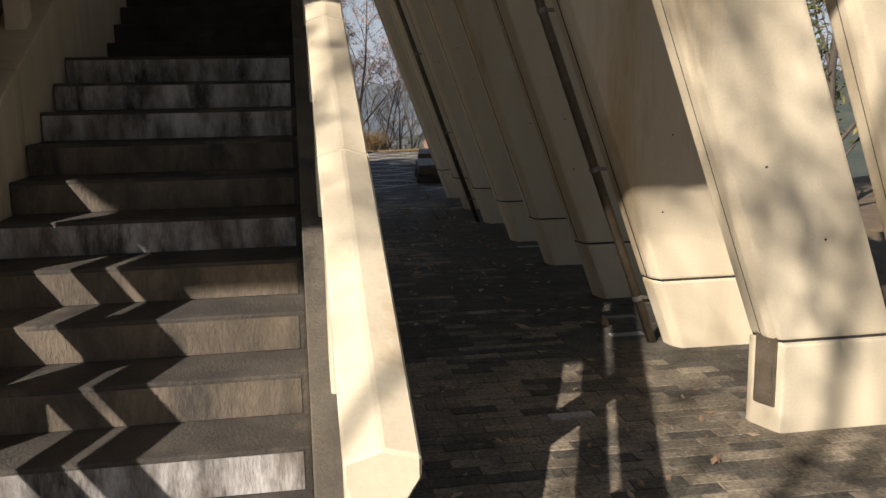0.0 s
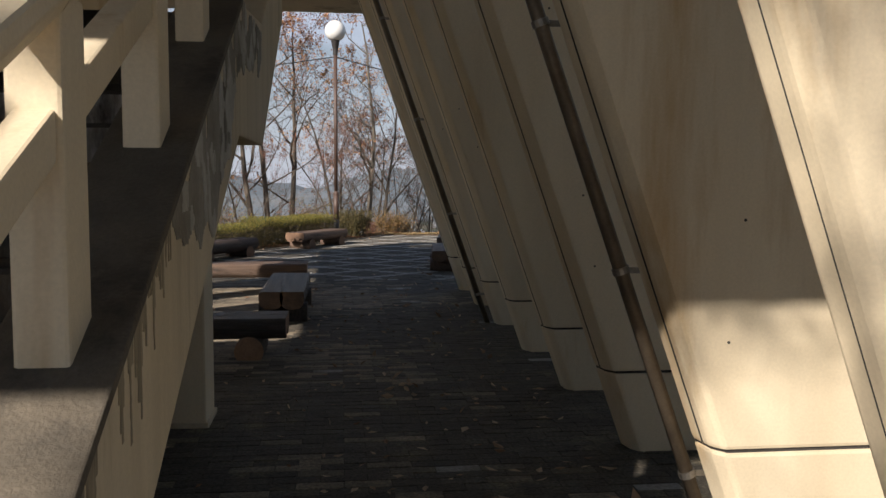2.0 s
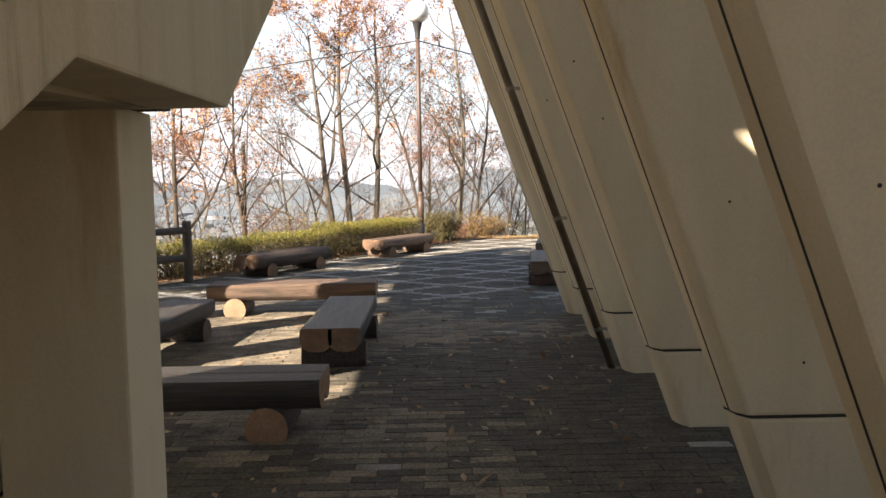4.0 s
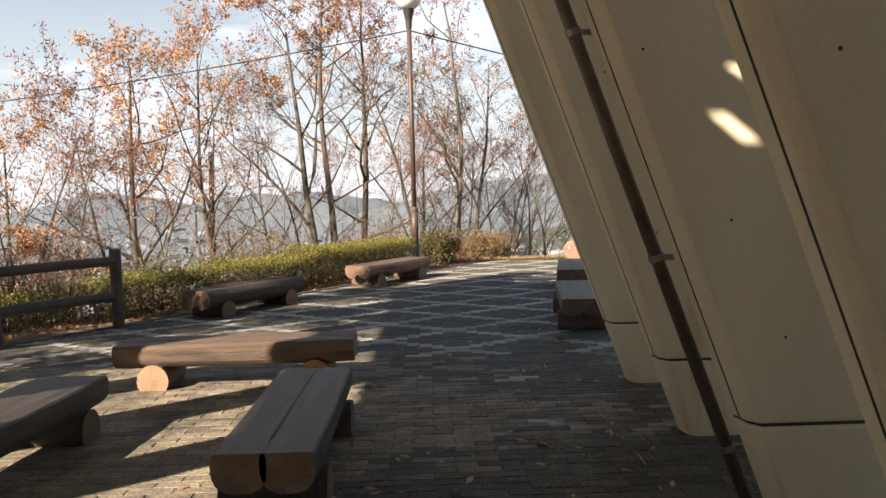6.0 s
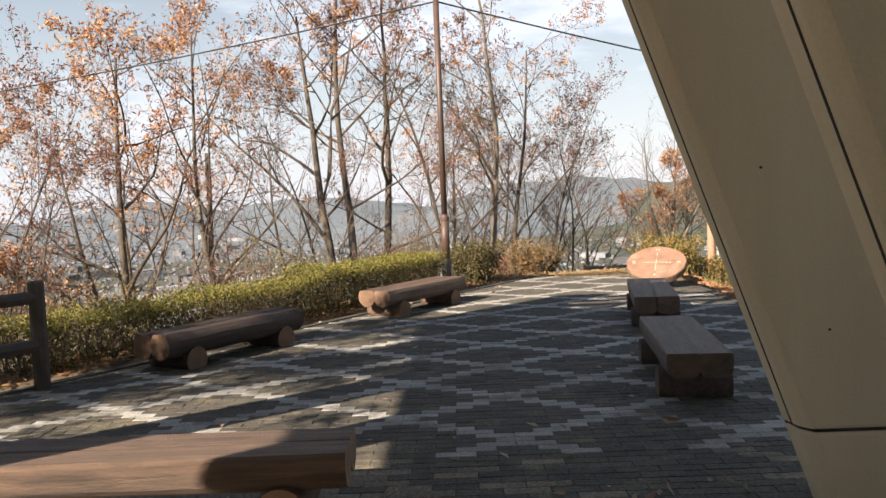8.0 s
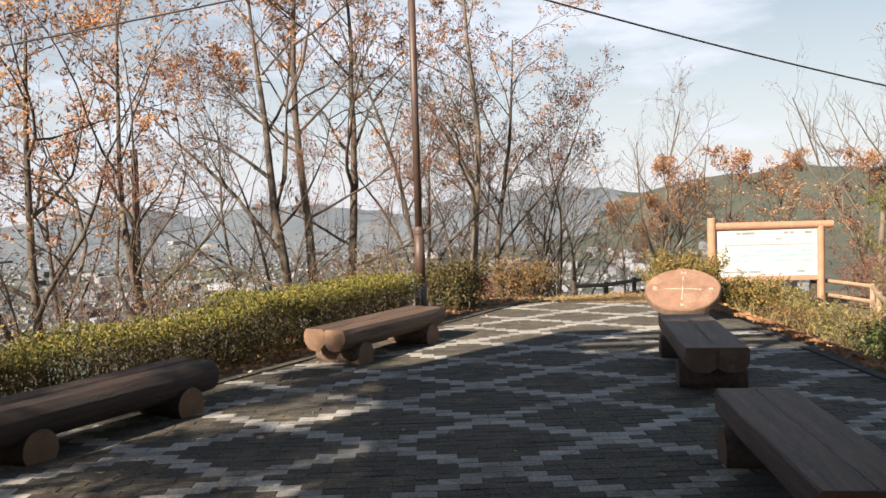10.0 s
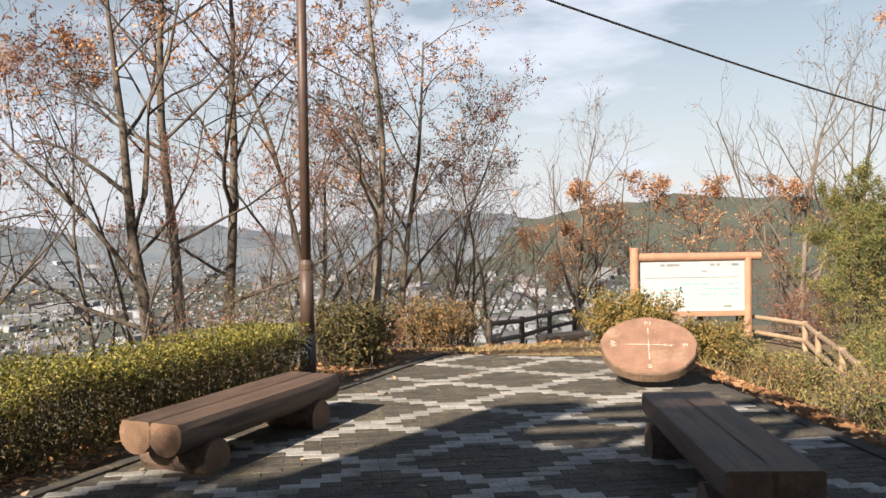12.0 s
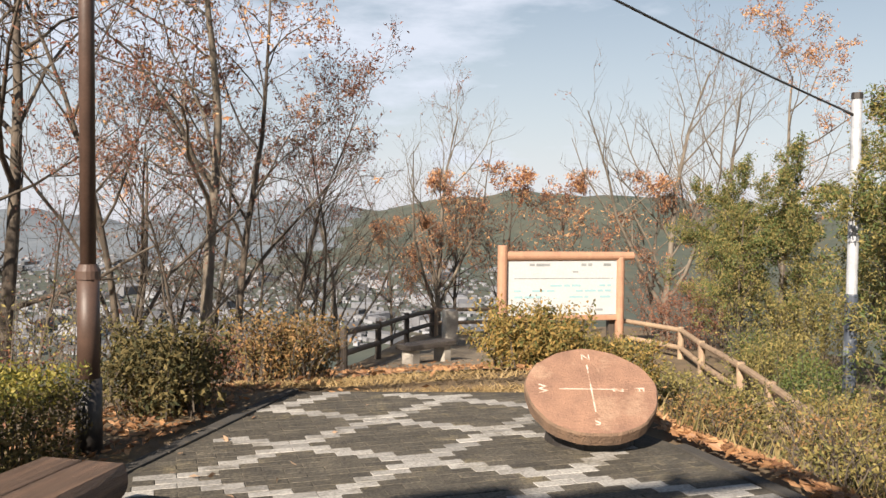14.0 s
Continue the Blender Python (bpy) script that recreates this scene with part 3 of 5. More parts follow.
for coat, off, mt, lab in ((0, 0.0030, M_PEEL, "grey bare plaster where paint has peeled"), (1, 0.0055, M_PEELPALE, "whitish skim coat left on the plaster"), (2, 0.0018, M_DRIP, "dark water drips below the coping")):
    bm = bmesh.new()
    grid = {}
    cell = 0.0125

    def corner(i, j):
        if (i, j) not in grid:
            y, z = 2.6 + i * cell, 0.25 + j * cell
            jy, jz = 0.006 * noise.noise(Vector((i * 0.71, j * 0.63, coat))), 0.006 * noise.noise(Vector((i * 0.67, j * 0.77, 9 + coat)))
            grid[(i, j)] = bm.verts.new((0.25 + off, y + jy, z + jz))
        return grid[(i, j)]
    for i in range(352):
        for j in range(168):
            y, z = 2.606 + i * cell, 0.256 + j * cell
            if z < min(string_top(y), 2.36) - 0.026 and peel_mask(coat, y, z):
                bm.faces.new((corner(i, j), corner(i + 1, j), corner(i + 1, j + 1), corner(i, j + 1)))
    # each patch that hangs together is a part of its own
    left = set(bm.faces)
    while left:
        stack, isle = [left.pop()], []
        while stack:
            f = stack.pop()
            isle.append(f)
            for e in f.edges:
                for g in e.link_faces:
                    if g in left:
                        left.discard(g)
                        stack.append(g)
        if len(isle) < 12:
            continue
        patch = bmesh.new()
        own = {}
        for f in isle:
            for v in f.verts:
                if v not in own:
                    own[v] = patch.verts.new(v.co)
            patch.faces.new([own[v] for v in f.verts])
        rim = bmesh.ops.extrude_face_region(patch, geom=patch.faces[:])
        for v in rim["geom"]:
            if isinstance(v, bmesh.types.BMVert):
                v.co.x -= off + 0.004
        bmesh.ops.recalc_face_normals(patch, faces=patch.faces[:])
        part("bare_plaster" if coat < 2 else "drip_stain", patch, mt, stairs, lab)
    bm.free()


def railing(x, name_label):
    root = thing("railing", pose(x, 0, 0), name_label, "railing")

    def cap_z(y):
        return 1.44 + 0.485 * (y - 2.62)
    bm = bmesh.new()
    y0, y1 = 1.56, 6.0
    sec = [(-0.068, -0.045), (-0.068, 0.0), (0.008, 0.022), (0.085, 0.0), (0.085, -0.045), (0.05, -0.10), (-0.05, -0.10)]
    u = [bm.verts.new((a, y0, cap_z(y0) + b)) for a, b in sec]
    v = [bm.verts.new((a, y1, cap_z(y1) + b)) for a, b in sec]
    bm.faces.new(u), bm.faces.new(v[::-1])
    for i in range(len(sec)):
        j = (i + 1) % len(sec)
        bm.faces.new((u[i], v[i], v[j], u[j]))
    bmesh.ops.recalc_face_normals(bm, faces=bm.faces[:])
    bmesh.ops.bevel(bm, geom=bm.edges[:], offset=0.006, segments=1, affect="EDGES")
    part("handrail", bm, M_CREAM, root)
    for y in (2.62, 3.60):
        bm = bmesh.new()
        prism(bm, [(a * 1.012, cap_z(y) + b * 1.03) for a, b in sec], "y", y - 0.004, y + 0.004, (0, 0.485))
        part("joint", bm, M_CREAMDULL, root)
    for y in (1.80, 2.69, 3.58, 4.48, 5.34):
        bm = bmesh.new()
        zb = string_top(y) - 0.03
        box(bm, (-0.055, y, zb), (0.055, y + 0.16, cap_z(y + 0.08) - 0.08), 0.01)
        part("post", bm, M_CREAM, root)
    bm = bmesh.new()
    prism(bm, [(1.82, cap_z(1.82) - 0.38), (5.4, cap_z(5.4) - 0.38), (5.4, cap_z(5.4) - 0.275), (1.82, cap_z(1.82) - 0.275)], "x", -0.04, 0.04, bevel=0.008)
    part("mid_rail", bm, M_CREAM, root)
    return root


railing(0.125, "cream concrete handrail with square posts beside the stairs")
railing(-1.545, "cream concrete handrail on the far side of the stairs")

# wall added on the upper flight's far side to block sun, coloured for shade
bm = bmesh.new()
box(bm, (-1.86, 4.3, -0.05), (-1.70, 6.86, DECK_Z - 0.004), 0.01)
tagged(mesh_object("wall_stairs", bm, M_STRING), "dark shade-coloured concrete wall added to block sun beside the stairs", "wall", kind="structure")

# pier under the landing
pier = thing("pier", pose(-0.32, 7.2, 0), "cream concrete pier under the stair landing", "pillar")
bm = bmesh.new()
box(bm, (-0.22, -0.17, -0.02), (0.22, 0.17, 1.70), 0.012)
part("shaft", bm, M_CREAM, pier)
bm = bmesh.new()
box(bm, (-0.235, -0.185, -0.02), (0.235, 0.185, 0.03), 0.006)
part("foot", bm, M_CREAMDULL, pier)
bm = bmesh.new()
box(bm, (-1.9, 6.87, -0.02), (-0.585, 7.6, 1.68), 0.012)
wall_low = mesh_object("wall_under_stairs", bm, M_CREAM)
tagged(wall_low, "cream concrete wall panel under the stairs", "wall", kind="structure")
bm = bmesh.new()
box(bm, (-1.902, 6.866, 0.395), (-0.5835, 6.88, 0.409))
box(bm, (-0.592, 6.882, 0.395), (-0.5825, 7.6, 0.409))
part("groove", bm, M_JOINT, wall_low)

# rain pipes on two fins
for k in (1, 5):
    y = Y0 + PITCH * k + 0.19
    pipe = thing("rain_pipe", pose(RIGHT, y, 0), "brown rainwater pipe clamped along a leaning fin", "pipe")
    x = lambda z: -LEAN_X * z - 0.125
    bm = bmesh.new()
    tube(bm, [(x(-0.03), 0, -0.03), (x(2.5), 0, 2.5), (x(ROOF_Z), 0, ROOF_Z)], [0.029] * 3, 14)
    part("pipe", bm, M_PIPE, pipe, smooth=True)
    for z in (0.30, 1.14, 2.1, 3.1, 4.2):
        bm = bmesh.new()
        d = Vector((-LEAN_X, 0, 1)).normalized()
        c = Vector((x(z), 0, z))
        tube(bm, [c - d * 0.014, c + d * 0.014], [0.035] * 2, 14)
        box(bm, (x(z) + 0.03, -0.004, z - 0.012), (x(z) + 0.16, 0.004, z + 0.012))
        box(bm, (x(z) + 0.155, -0.03, z - 0.012), (x(z) + 0.163, 0.03, z + 0.012))
        part("clamp", bm, M_METAL, pipe)


# ---- benches ----
def log_section(r, top, n=20, square=2.0):
    """Outline of a log with a planed top; square over 2 makes it boxier."""
    pts = []
    for i in range(n):
        a = 2 * math.pi * i / n
        c, d = math.cos(a), math.sin(a)
        pts.append((r * math.copysign(abs(c) ** (2 / square), c), min(r * math.copysign(abs(d) ** (2 / square), d), top)))
    return pts


def log(bm, pts, lo, hi, axis, seed=0.0, rings=9):
    """A log along an axis, slightly bent; the two cut ends take material 1."""
    rows = []
    for i in range(rings):
        t = lo + (hi - lo) * i / (rings - 1)
        k = 1.0 if 0 < i < rings - 1 else 0.965
        row = []
        for a, b in pts:
            w = 1 + 0.045 * noise.noise(Vector((a * 4 + seed, t * 1.7, b * 4)))
            p = (a * w * k, b * w * k if b < 0.06 else b)
            row.append(bm.verts.new((p[0], t, p[1]) if axis == "y" else (t, p[0], p[1])))
        rows.append(row)
    for u, v in zip(rows, rows[1:]):
        for i in range(len(pts)):
            j = (i + 1) % len(pts)
            bm.faces.new((u[i], u[j], v[j], v[i]))
    for f in (bm.faces.new(rows[0]), bm.faces.new(rows[-1])):
        f.material_index = 1
    bmesh.ops.recalc_face_normals(bm, faces=bm.faces[:])
    return bm


def bench(m, label, mat, length=1.8, seed=1.0, height=0.34, end=None, square=2.0, planed=0.06):
    end = end or M_END
    root = thing("log_bench", m, label, "bench", "log benches")
    for i, x in enumerate((-0.111, 0.111) if square < 2.5 else (-0.107, 0.107)):
        bm = log(bmesh.new(), log_section(0.128 if square < 3 else 0.118, planed, square=square), -length / 2, length / 2, "y", seed + i * 7)
        bmesh.ops.translate(bm, verts=bm.verts[:], vec=(x, 0, height - planed))
        part("seat_log", bm, (mat, end), root)
        # cracks and growth rings show as shallow grooves on the cut ends
        for yy in (-length / 2 - 0.001, length / 2 + 0.001):
            for r in (0.02, 0.04, 0.06, 0.08):
                n = 16
                bm = bmesh.new()
                ra = [bm.verts.new((x + r * math.cos(2 * math.pi * q / n), yy, height - planed - 0.015 + r * math.sin(2 * math.pi * q / n) * 0.85)) for q in range(n)]
                rb = [bm.verts.new((x + (r + 0.003) * math.cos(2 * math.pi * q / n), yy, height - planed - 0.015 + (r + 0.003) * math.sin(2 * math.pi * q / n) * 0.85)) for q in range(n)]
                for q in range(n):
                    bm.faces.new((ra[q], ra[(q + 1) % n], rb[(q + 1) % n], rb[q]))
                part("growth_ring", bm, M_RING, root, "dark growth ring on the sawn end")
    for y in (-length / 2 + 0.30, length / 2 - 0.30):
        pts = [(a, max(b, -0.075)) for a, b in log_section(0.125, 0.125)]
        bm = log(bmesh.new(), pts, -0.25, 0.25, "x", seed + y, 5)
        bmesh.ops.translate(bm, verts=bm.verts[:], vec=(0, y, 0.072))
        part("support_log", bm, (mat, end), root)
    return root


bench(pose(-0.65, 9.18, 0, 0, 0, -90), "weathered grey-brown split-log bench on two short logs", M_LOGGREY, 1.8, 1)
bench(pose(0.10, 11.54, 0, 0, 0, 0), "weathered grey split-log bench with grooved grain on two short logs", M_LOGGREY, 1.8, 2, end=M_ENDGREY, square=2.6)
bench(pose(-1.51, 11.5, 0, 0, 0, -4), "weathered grey split-log bench, half in shade, on two short logs", M_LOGGREY, 1.85, 3, end=M_ENDGREY, square=2.4)
bench(pose(-0.67, 13.69, 0, 0, 0, -89), "brown split-log bench, half lit by sun, on two short logs", M_LOG, 1.82, 4)
bench(pose(-1.53, 18.03, 0, 0, 0, -30), "dark brown round-log bench beside the hedge", M_LOGDARK, 1.8, 5, end=M_ENDDARK, planed=0.105)
bench(pose(0.19, 20.88, 0, 0, 0, -31), "brown split-log bench beside the hedge and lamp post", M_LOG, 1.8, 6, end=M_ENDDARK, planed=0.075)
bench(pose(2.455, 16.33, 0, 0, 0, -6), "dark brown split-log bench in the building's shade", M_LOGRED, 1.75, 7, end=M_ENDGREY, square=3.0)
bench(pose(2.93, 19.45, 0, 0, 0, -9), "brown split-log bench standing before the round stone table", M_LOGRED, 1.85, 8, end=M_ENDGREY, square=2.8)

# ---- round direction table ----
table = thing("direction_table", pose(3.68, 22.45, 0, 0, 0, -19), "tilted round red stone direction table with white compass letters", "table")
bm = bmesh.new()
tube(bm, [(0, 0.06, -0.02), (0, 0.06, 0.09), (0, 0.10, 0.21)], [0.30, 0.28, 0.17], 24)
part("pedestal", bm, M_BLACK, table, "dark squat pedestal")
bm = bmesh.new()
n = 40
rim = lambda r, z: [bm.verts.new((r * (1 + 0.012 * math.sin(5 * a) + 0.008 * math.sin(13 * a)) * math.cos(a), r * (1 + 0.012 * math.sin(5 * a) + 0.008 * math.sin(13 * a)) * math.sin(a), z)) for a in [2 * math.pi * i / n for i in range(n)]]
rows = [rim(0.39, -0.075), rim(0.430, -0.045), rim(0.435, 0.035), rim(0.425, 0.05)]
for u, v in zip(rows, rows[1:]):
    for i in range(n):
        bm.faces.new((u[i], u[(i + 1) % n], v[(i + 1) % n], v[i])).material_index = 1
bm.faces.new(rows[0][::-1]).material_index = 1
bm.faces.new(rows[-1])
top = part("tabletop", bm, (M_RED, M_REDSIDE), table)
top.matrix_local = pose(0, 0, 0.31, 28.5, 0, 0)


def letters(body, size, m, mat, parent, name="lettering"):
    cu = bpy.data.curves.new(name, "FONT")
    cu.body, cu.size, cu.align_x, cu.align_y, cu.extrude = body, size, "CENTER", "CENTER", 0.0015
    tmp = bpy.data.objects.new("tmp", cu)
    scene.collection.objects.link(tmp)
    me = bpy.data.meshes.new_from_object(tmp.evaluated_get(bpy.context.evaluated_depsgraph_get()))
    bpy.data.objects.remove(tmp)
    me.materials.append(mat)
    ob = new(name, me)
    ob.parent = parent
    ob.matrix_local = m
    ob["label"] = "white letter " + body
    return ob


for ch, x, y, turned in (("N", 0.0, 0.33, 0), ("S", 0.0, -0.31, 180), ("W", -0.31, 0.0, 90), ("E", 0.31, 0.0, -90)):
    letters(ch, 0.09, pose(x, y, 0.052, 0, 0, turned), M_WHITE, top)
bm = bmesh.new()
box(bm, (-0.0045, -0.22, 0.050), (0.0045, 0.25, 0.0525))
box(bm, (-0.21, -0.0035, 0.050), (0.24, 0.0035, 0.0523))
box(bm, (0.14, -0.022, 0.050), (0.21, 0.012, 0.0526))
part("compass_cross", bm, M_WHITE, top, "white inlaid cross lines")

# ---- lamp post and cable ----
lamp = thing("street_lamp", pose(0.575, 22.98, 0), "slim brown lamp post with a white globe", "street lamp")
for nm, r, z0, z1, mt in (("base", 0.078, -0.05, 0.48, M_BLACK), ("lower_tube", 0.066, 0.47, 1.12, M_LAMP), ("upper_tube", 0.046, 1.12, 4.45, M_LAMP)):
    bm = bmesh.new()
    tube(bm, [(0, 0, z0), (0, 0, z1)], [r, r * 0.97], 18)
    part(nm, bm, mt, lamp, smooth=True)
bm = bmesh.new()
tube(bm, [(0, 0, 1.08), (0, 0, 1.13), (0, 0, 1.17)], [0.072, 0.072, 0.05], 18)
part("collar", bm, M_LAMP, lamp)
bm = bmesh.new()
tube(bm, [(0, 0, 4.44), (0, 0, 4.58), (0, 0, 4.79)], [0.055, 0.062, 0.11], 18)
part("globe_holder", bm, M_BLACK, lamp)
bm = bmesh.new()
bmesh.ops.create_uvsphere(bm, u_segments=28, v_segments=16, radius=0.25, matrix=Matrix.Translation((0, 0, 5.01)))
part("globe", bm, M_GLOBE, lamp, smooth=True)


def hang(a, b, sag, name="overhead_cable"):
    a, b = Vector(a), Vector(b)
    pts = [a.lerp(b, i / 16) - Vector((0, 0, sag * 4 * (i / 16) * (1 - i / 16))) for i in range(17)]
    bm = bmesh.new()
    tube(bm, pts, [0.013] * 17, 6)
    return tagged(mesh_object(name, bm, M_CABLE), "thin black overhead cable strung from the lamp post", "cable")


hang((0.575, 22.98, 4.40), (9.27, 26.3, 2.86), 0.08)
hang((0.575, 22.98, 4.40), (-13.0, 26.0, 3.2), 0.15)
pole = thing("cable_pole", pose(9.45, 26.3, 0), "white painted steel cable pole with a dark cap", "pole")
bm = bmesh.new()
tube(bm, [(0, 0, -2.6), (0, 0, 3.02)], [0.075, 0.065], 14)
part("shaft", bm, M_POLE, pole)
# thin tube round the lower pole, added to colour it as shaded
bm = bmesh.new()
tube(bm, [(0, 0, -2.6), (0, 0, 0.50), (0, 0, 0.52)], [0.084, 0.081, 0.074], 14)
part("sleeve", bm, M_POLESHADE, pole, "lower pole coloured dark blue-grey for shade")
bm = bmesh.new()
tube(bm, [(0, 0, 3.02), (0, 0, 3.10)], [0.075, 0.07], 14)
part("cap", bm, M_BLACK, pole)
bm = bmesh.new()
tube(bm, [(-0.20, 0, 2.86), (0.0, 0, 2.80)], [0.02, 0.02], 8)
part("bracket", bm, M_BLACK, pole)


# ---- fences ----
def fence(points, mat, label, height=0.9, rails=(0.36, 0.76), r=0.055):
    root = thing("log_fence", pose(*points[0]), label, "fence")
    o = Vector(points[0])
    for p in points:
        q = Vector(p) - o
        bm = bmesh.new()
        tube(bm, [q + Vector((0, 0, -0.4)), q + Vector((0, 0, height - 0.015)), q + Vector((0, 0, height))], [r * 1.25, r * 1.2, r * 0.95], 10)
        part("post", bm, mat, root)
    for a, b in zip(points, points[1:]):
        a, b = Vector(a) - o, Vector(b) - o
        for h in rails:
            bm = bmesh.new()
            tube(bm, [a + Vector((0, 0, h)), a.lerp(b, 0.5) + Vector((0, 0, h + 0.006)), b + Vector((0, 0, h))], [r, r * 0.97, r], 10)
            part("rail", bm, mat, root)
    return root


def on_land(x, y, dz=0.0):
    return (x, y, land(x, y) + dz)


fence([(-3.5, 15.54, 0), (-2.72, 16.75, 0)], M_RAIL, "dark brown two-rail log fence panel beside the paving")
fence([on_land(3.92, 31.76), on_land(5.28, 34.86), on_land(6.71, 37.77), on_land(8.02, 39.9)], M_RAIL, "dark brown log fence along the lower path", 0.80, (0.34, 0.70))
fence([on_land(8.14, 39.95), on_land(9.7, 39.8), on_land(11.3, 39.5)], M_RAILTAN, "sunlit tan log fence closing the lower path", 0.80, (0.36, 0.72))
fence([(11.3, 35.6, -1.75), (11.5, 33.2, -1.70), (10.56, 31.1, -1.66), (9.35, 28.36, -1.55), (8.4, 26.5, -1.45), (7.46, 24.77, -1.34), (6.42, 23.0, -1.2), (5.75, 21.6, -0.95)], M_RAILTAN, "sunlit tan log fence beside the path", 0.85, (0.40, 0.78))

# ---- notice board ----
bx, by = 9.75, 35.2
ang = -6.0
bz = -1.7
board = thing("notice_board", pose(bx, by, bz, 0, 0, ang), "large white notice board in a reddish log frame", "notice board")
board.scale = (0.82, 1, 1)
for x, r, h in ((-1.83, 0.14, 2.52), (1.62, 0.12, 2.25)):
    bm = bmesh.new()
    tube(bm, [(x, 0, -0.8), (x, 0, h - 0.02), (x, 0, h)], [r, r, r * 0.9], 14)
    part("post", bm, M_SIGNWOOD, board)
bm = bmesh.new()
tube(bm, [(-1.72, 0, 2.28), (2.0, 0, 2.28)], [0.11, 0.10], 14)
part("top_log", bm, M_SIGNWOOD, board)
bm = bmesh.new()
box(bm, (-1.72, -0.06, 0.80), (1.55, 0.05, 0.92), 0.02)
part("bottom_beam", bm, M_SIGNWOOD, board)
bm = bmesh.new()
box(bm, (-1.70, -0.02, 0.925), (1.52, 0.03, 2.18), 0.008)
panel = part("panel", bm, M_PANEL, board, "white printed panel")
prng = random.Random(8)
for row, (z, h, mt, fill) in enumerate(((2.05, 0.06, M_INKG, 0.35), (1.90, 0.04, M_INKG, 0.4), (1.76, 0.018, M_INKG, 0.95), (1.58, 0.05, M_INKB, 0.6), (1.46, 0.05, M_INKB, 0.7), (1.32, 0.05, M_INKB, 0.5), (1.02, 0.05, M_INKG, 0.25))):
    x = -1.5
    while x < 1.35:
        w = prng.uniform(0.12, 0.4) if fill < 0.9 else 2.8
        if prng.random() < fill:
            bm = bmesh.new()
            box(bm, (x, -0.0235, z), (min(x + w, 1.4), -0.0205, z + h))
            part("print_bar", bm, mt, panel, "faded bar of print")
        x += w + 0.05
for x in (0.25, 1.45):
    bm = bmesh.new()
    box(bm, (x - 0.09, 0.1, -0.3), (x + 0.09, 0.28, 0.86), 0.02)
    part("back_post", bm, M_RAIL, board)

# gravel path below the paving
bm = bmesh.new()
line = [(3.0, 25.3), (3.7, 27.0), (4.6, 29.2), (5.7, 31.8), (7.0, 34.6), (8.4, 37.2), (9.4, 38.6)]
cols = []
for i, (x, y) in enumerate(line):
    d = Vector(line[min(i + 1, len(line) - 1)]) - Vector(line[max(i - 1, 0)])
    o = Vector((-d.y, d.x)).normalized()
    cols.append([bm.verts.new((*(Vector((x, y)) + o * w), land(*(Vector((x, y)) + o * w)) + 0.05)) for w in (1.25, 0.6, 0.0, -0.6, -1.25)])
for c, d in zip(cols, cols[1:]):
    for q in range(4):
        bm.faces.new((c[q], c[q + 1], d[q + 1], d[q]))
bmesh.ops.subdivide_edges(bm, edges=bm.edges[:], cuts=3, use_grid_fill=True)
for v in bm.verts:
    v.co.z = land(v.co.x, v.co.y) + 0.035
bmesh.ops.recalc_face_normals(bm, faces=bm.faces[:])
tagged(mesh_object("path", bm, M_PATH), "pale gravel path going down from the paving", "path", kind="structure")

# low stone bench and square stone post on the lower path
for bxx, byy, bt in ((5.75, 32.92, 28), (8.7, 31.0, 30)):
    sb = thing("stone_bench", pose(*on_land(bxx, byy), 0, 0, bt), "dark grey slab bench on pale blocks by the lower path", "bench")
    bm = bmesh.new()
    box(bm, (-0.62, -0.2, 0.33), (0.62, 0.2, 0.43), 0.015)
    part("seat", bm, M_LOGGREY, sb)
    for x in (-0.42, 0.42):
        bm = bmesh.new()
        box(bm, (x - 0.09, -0.15, -0.1), (x + 0.09, 0.15, 0.328), 0.015)
        part("leg", bm, M_STONE, sb)
sp = thing("stone_post", pose(*on_land(7.64, 37.19)), "square pale stone post by the fence", "post")
bm = bmesh.new()
box(bm, (-0.16, -0.16, -0.2), (0.16, 0.16, 0.9), 0.03)
part("shaft", bm, M_STONE, sp)


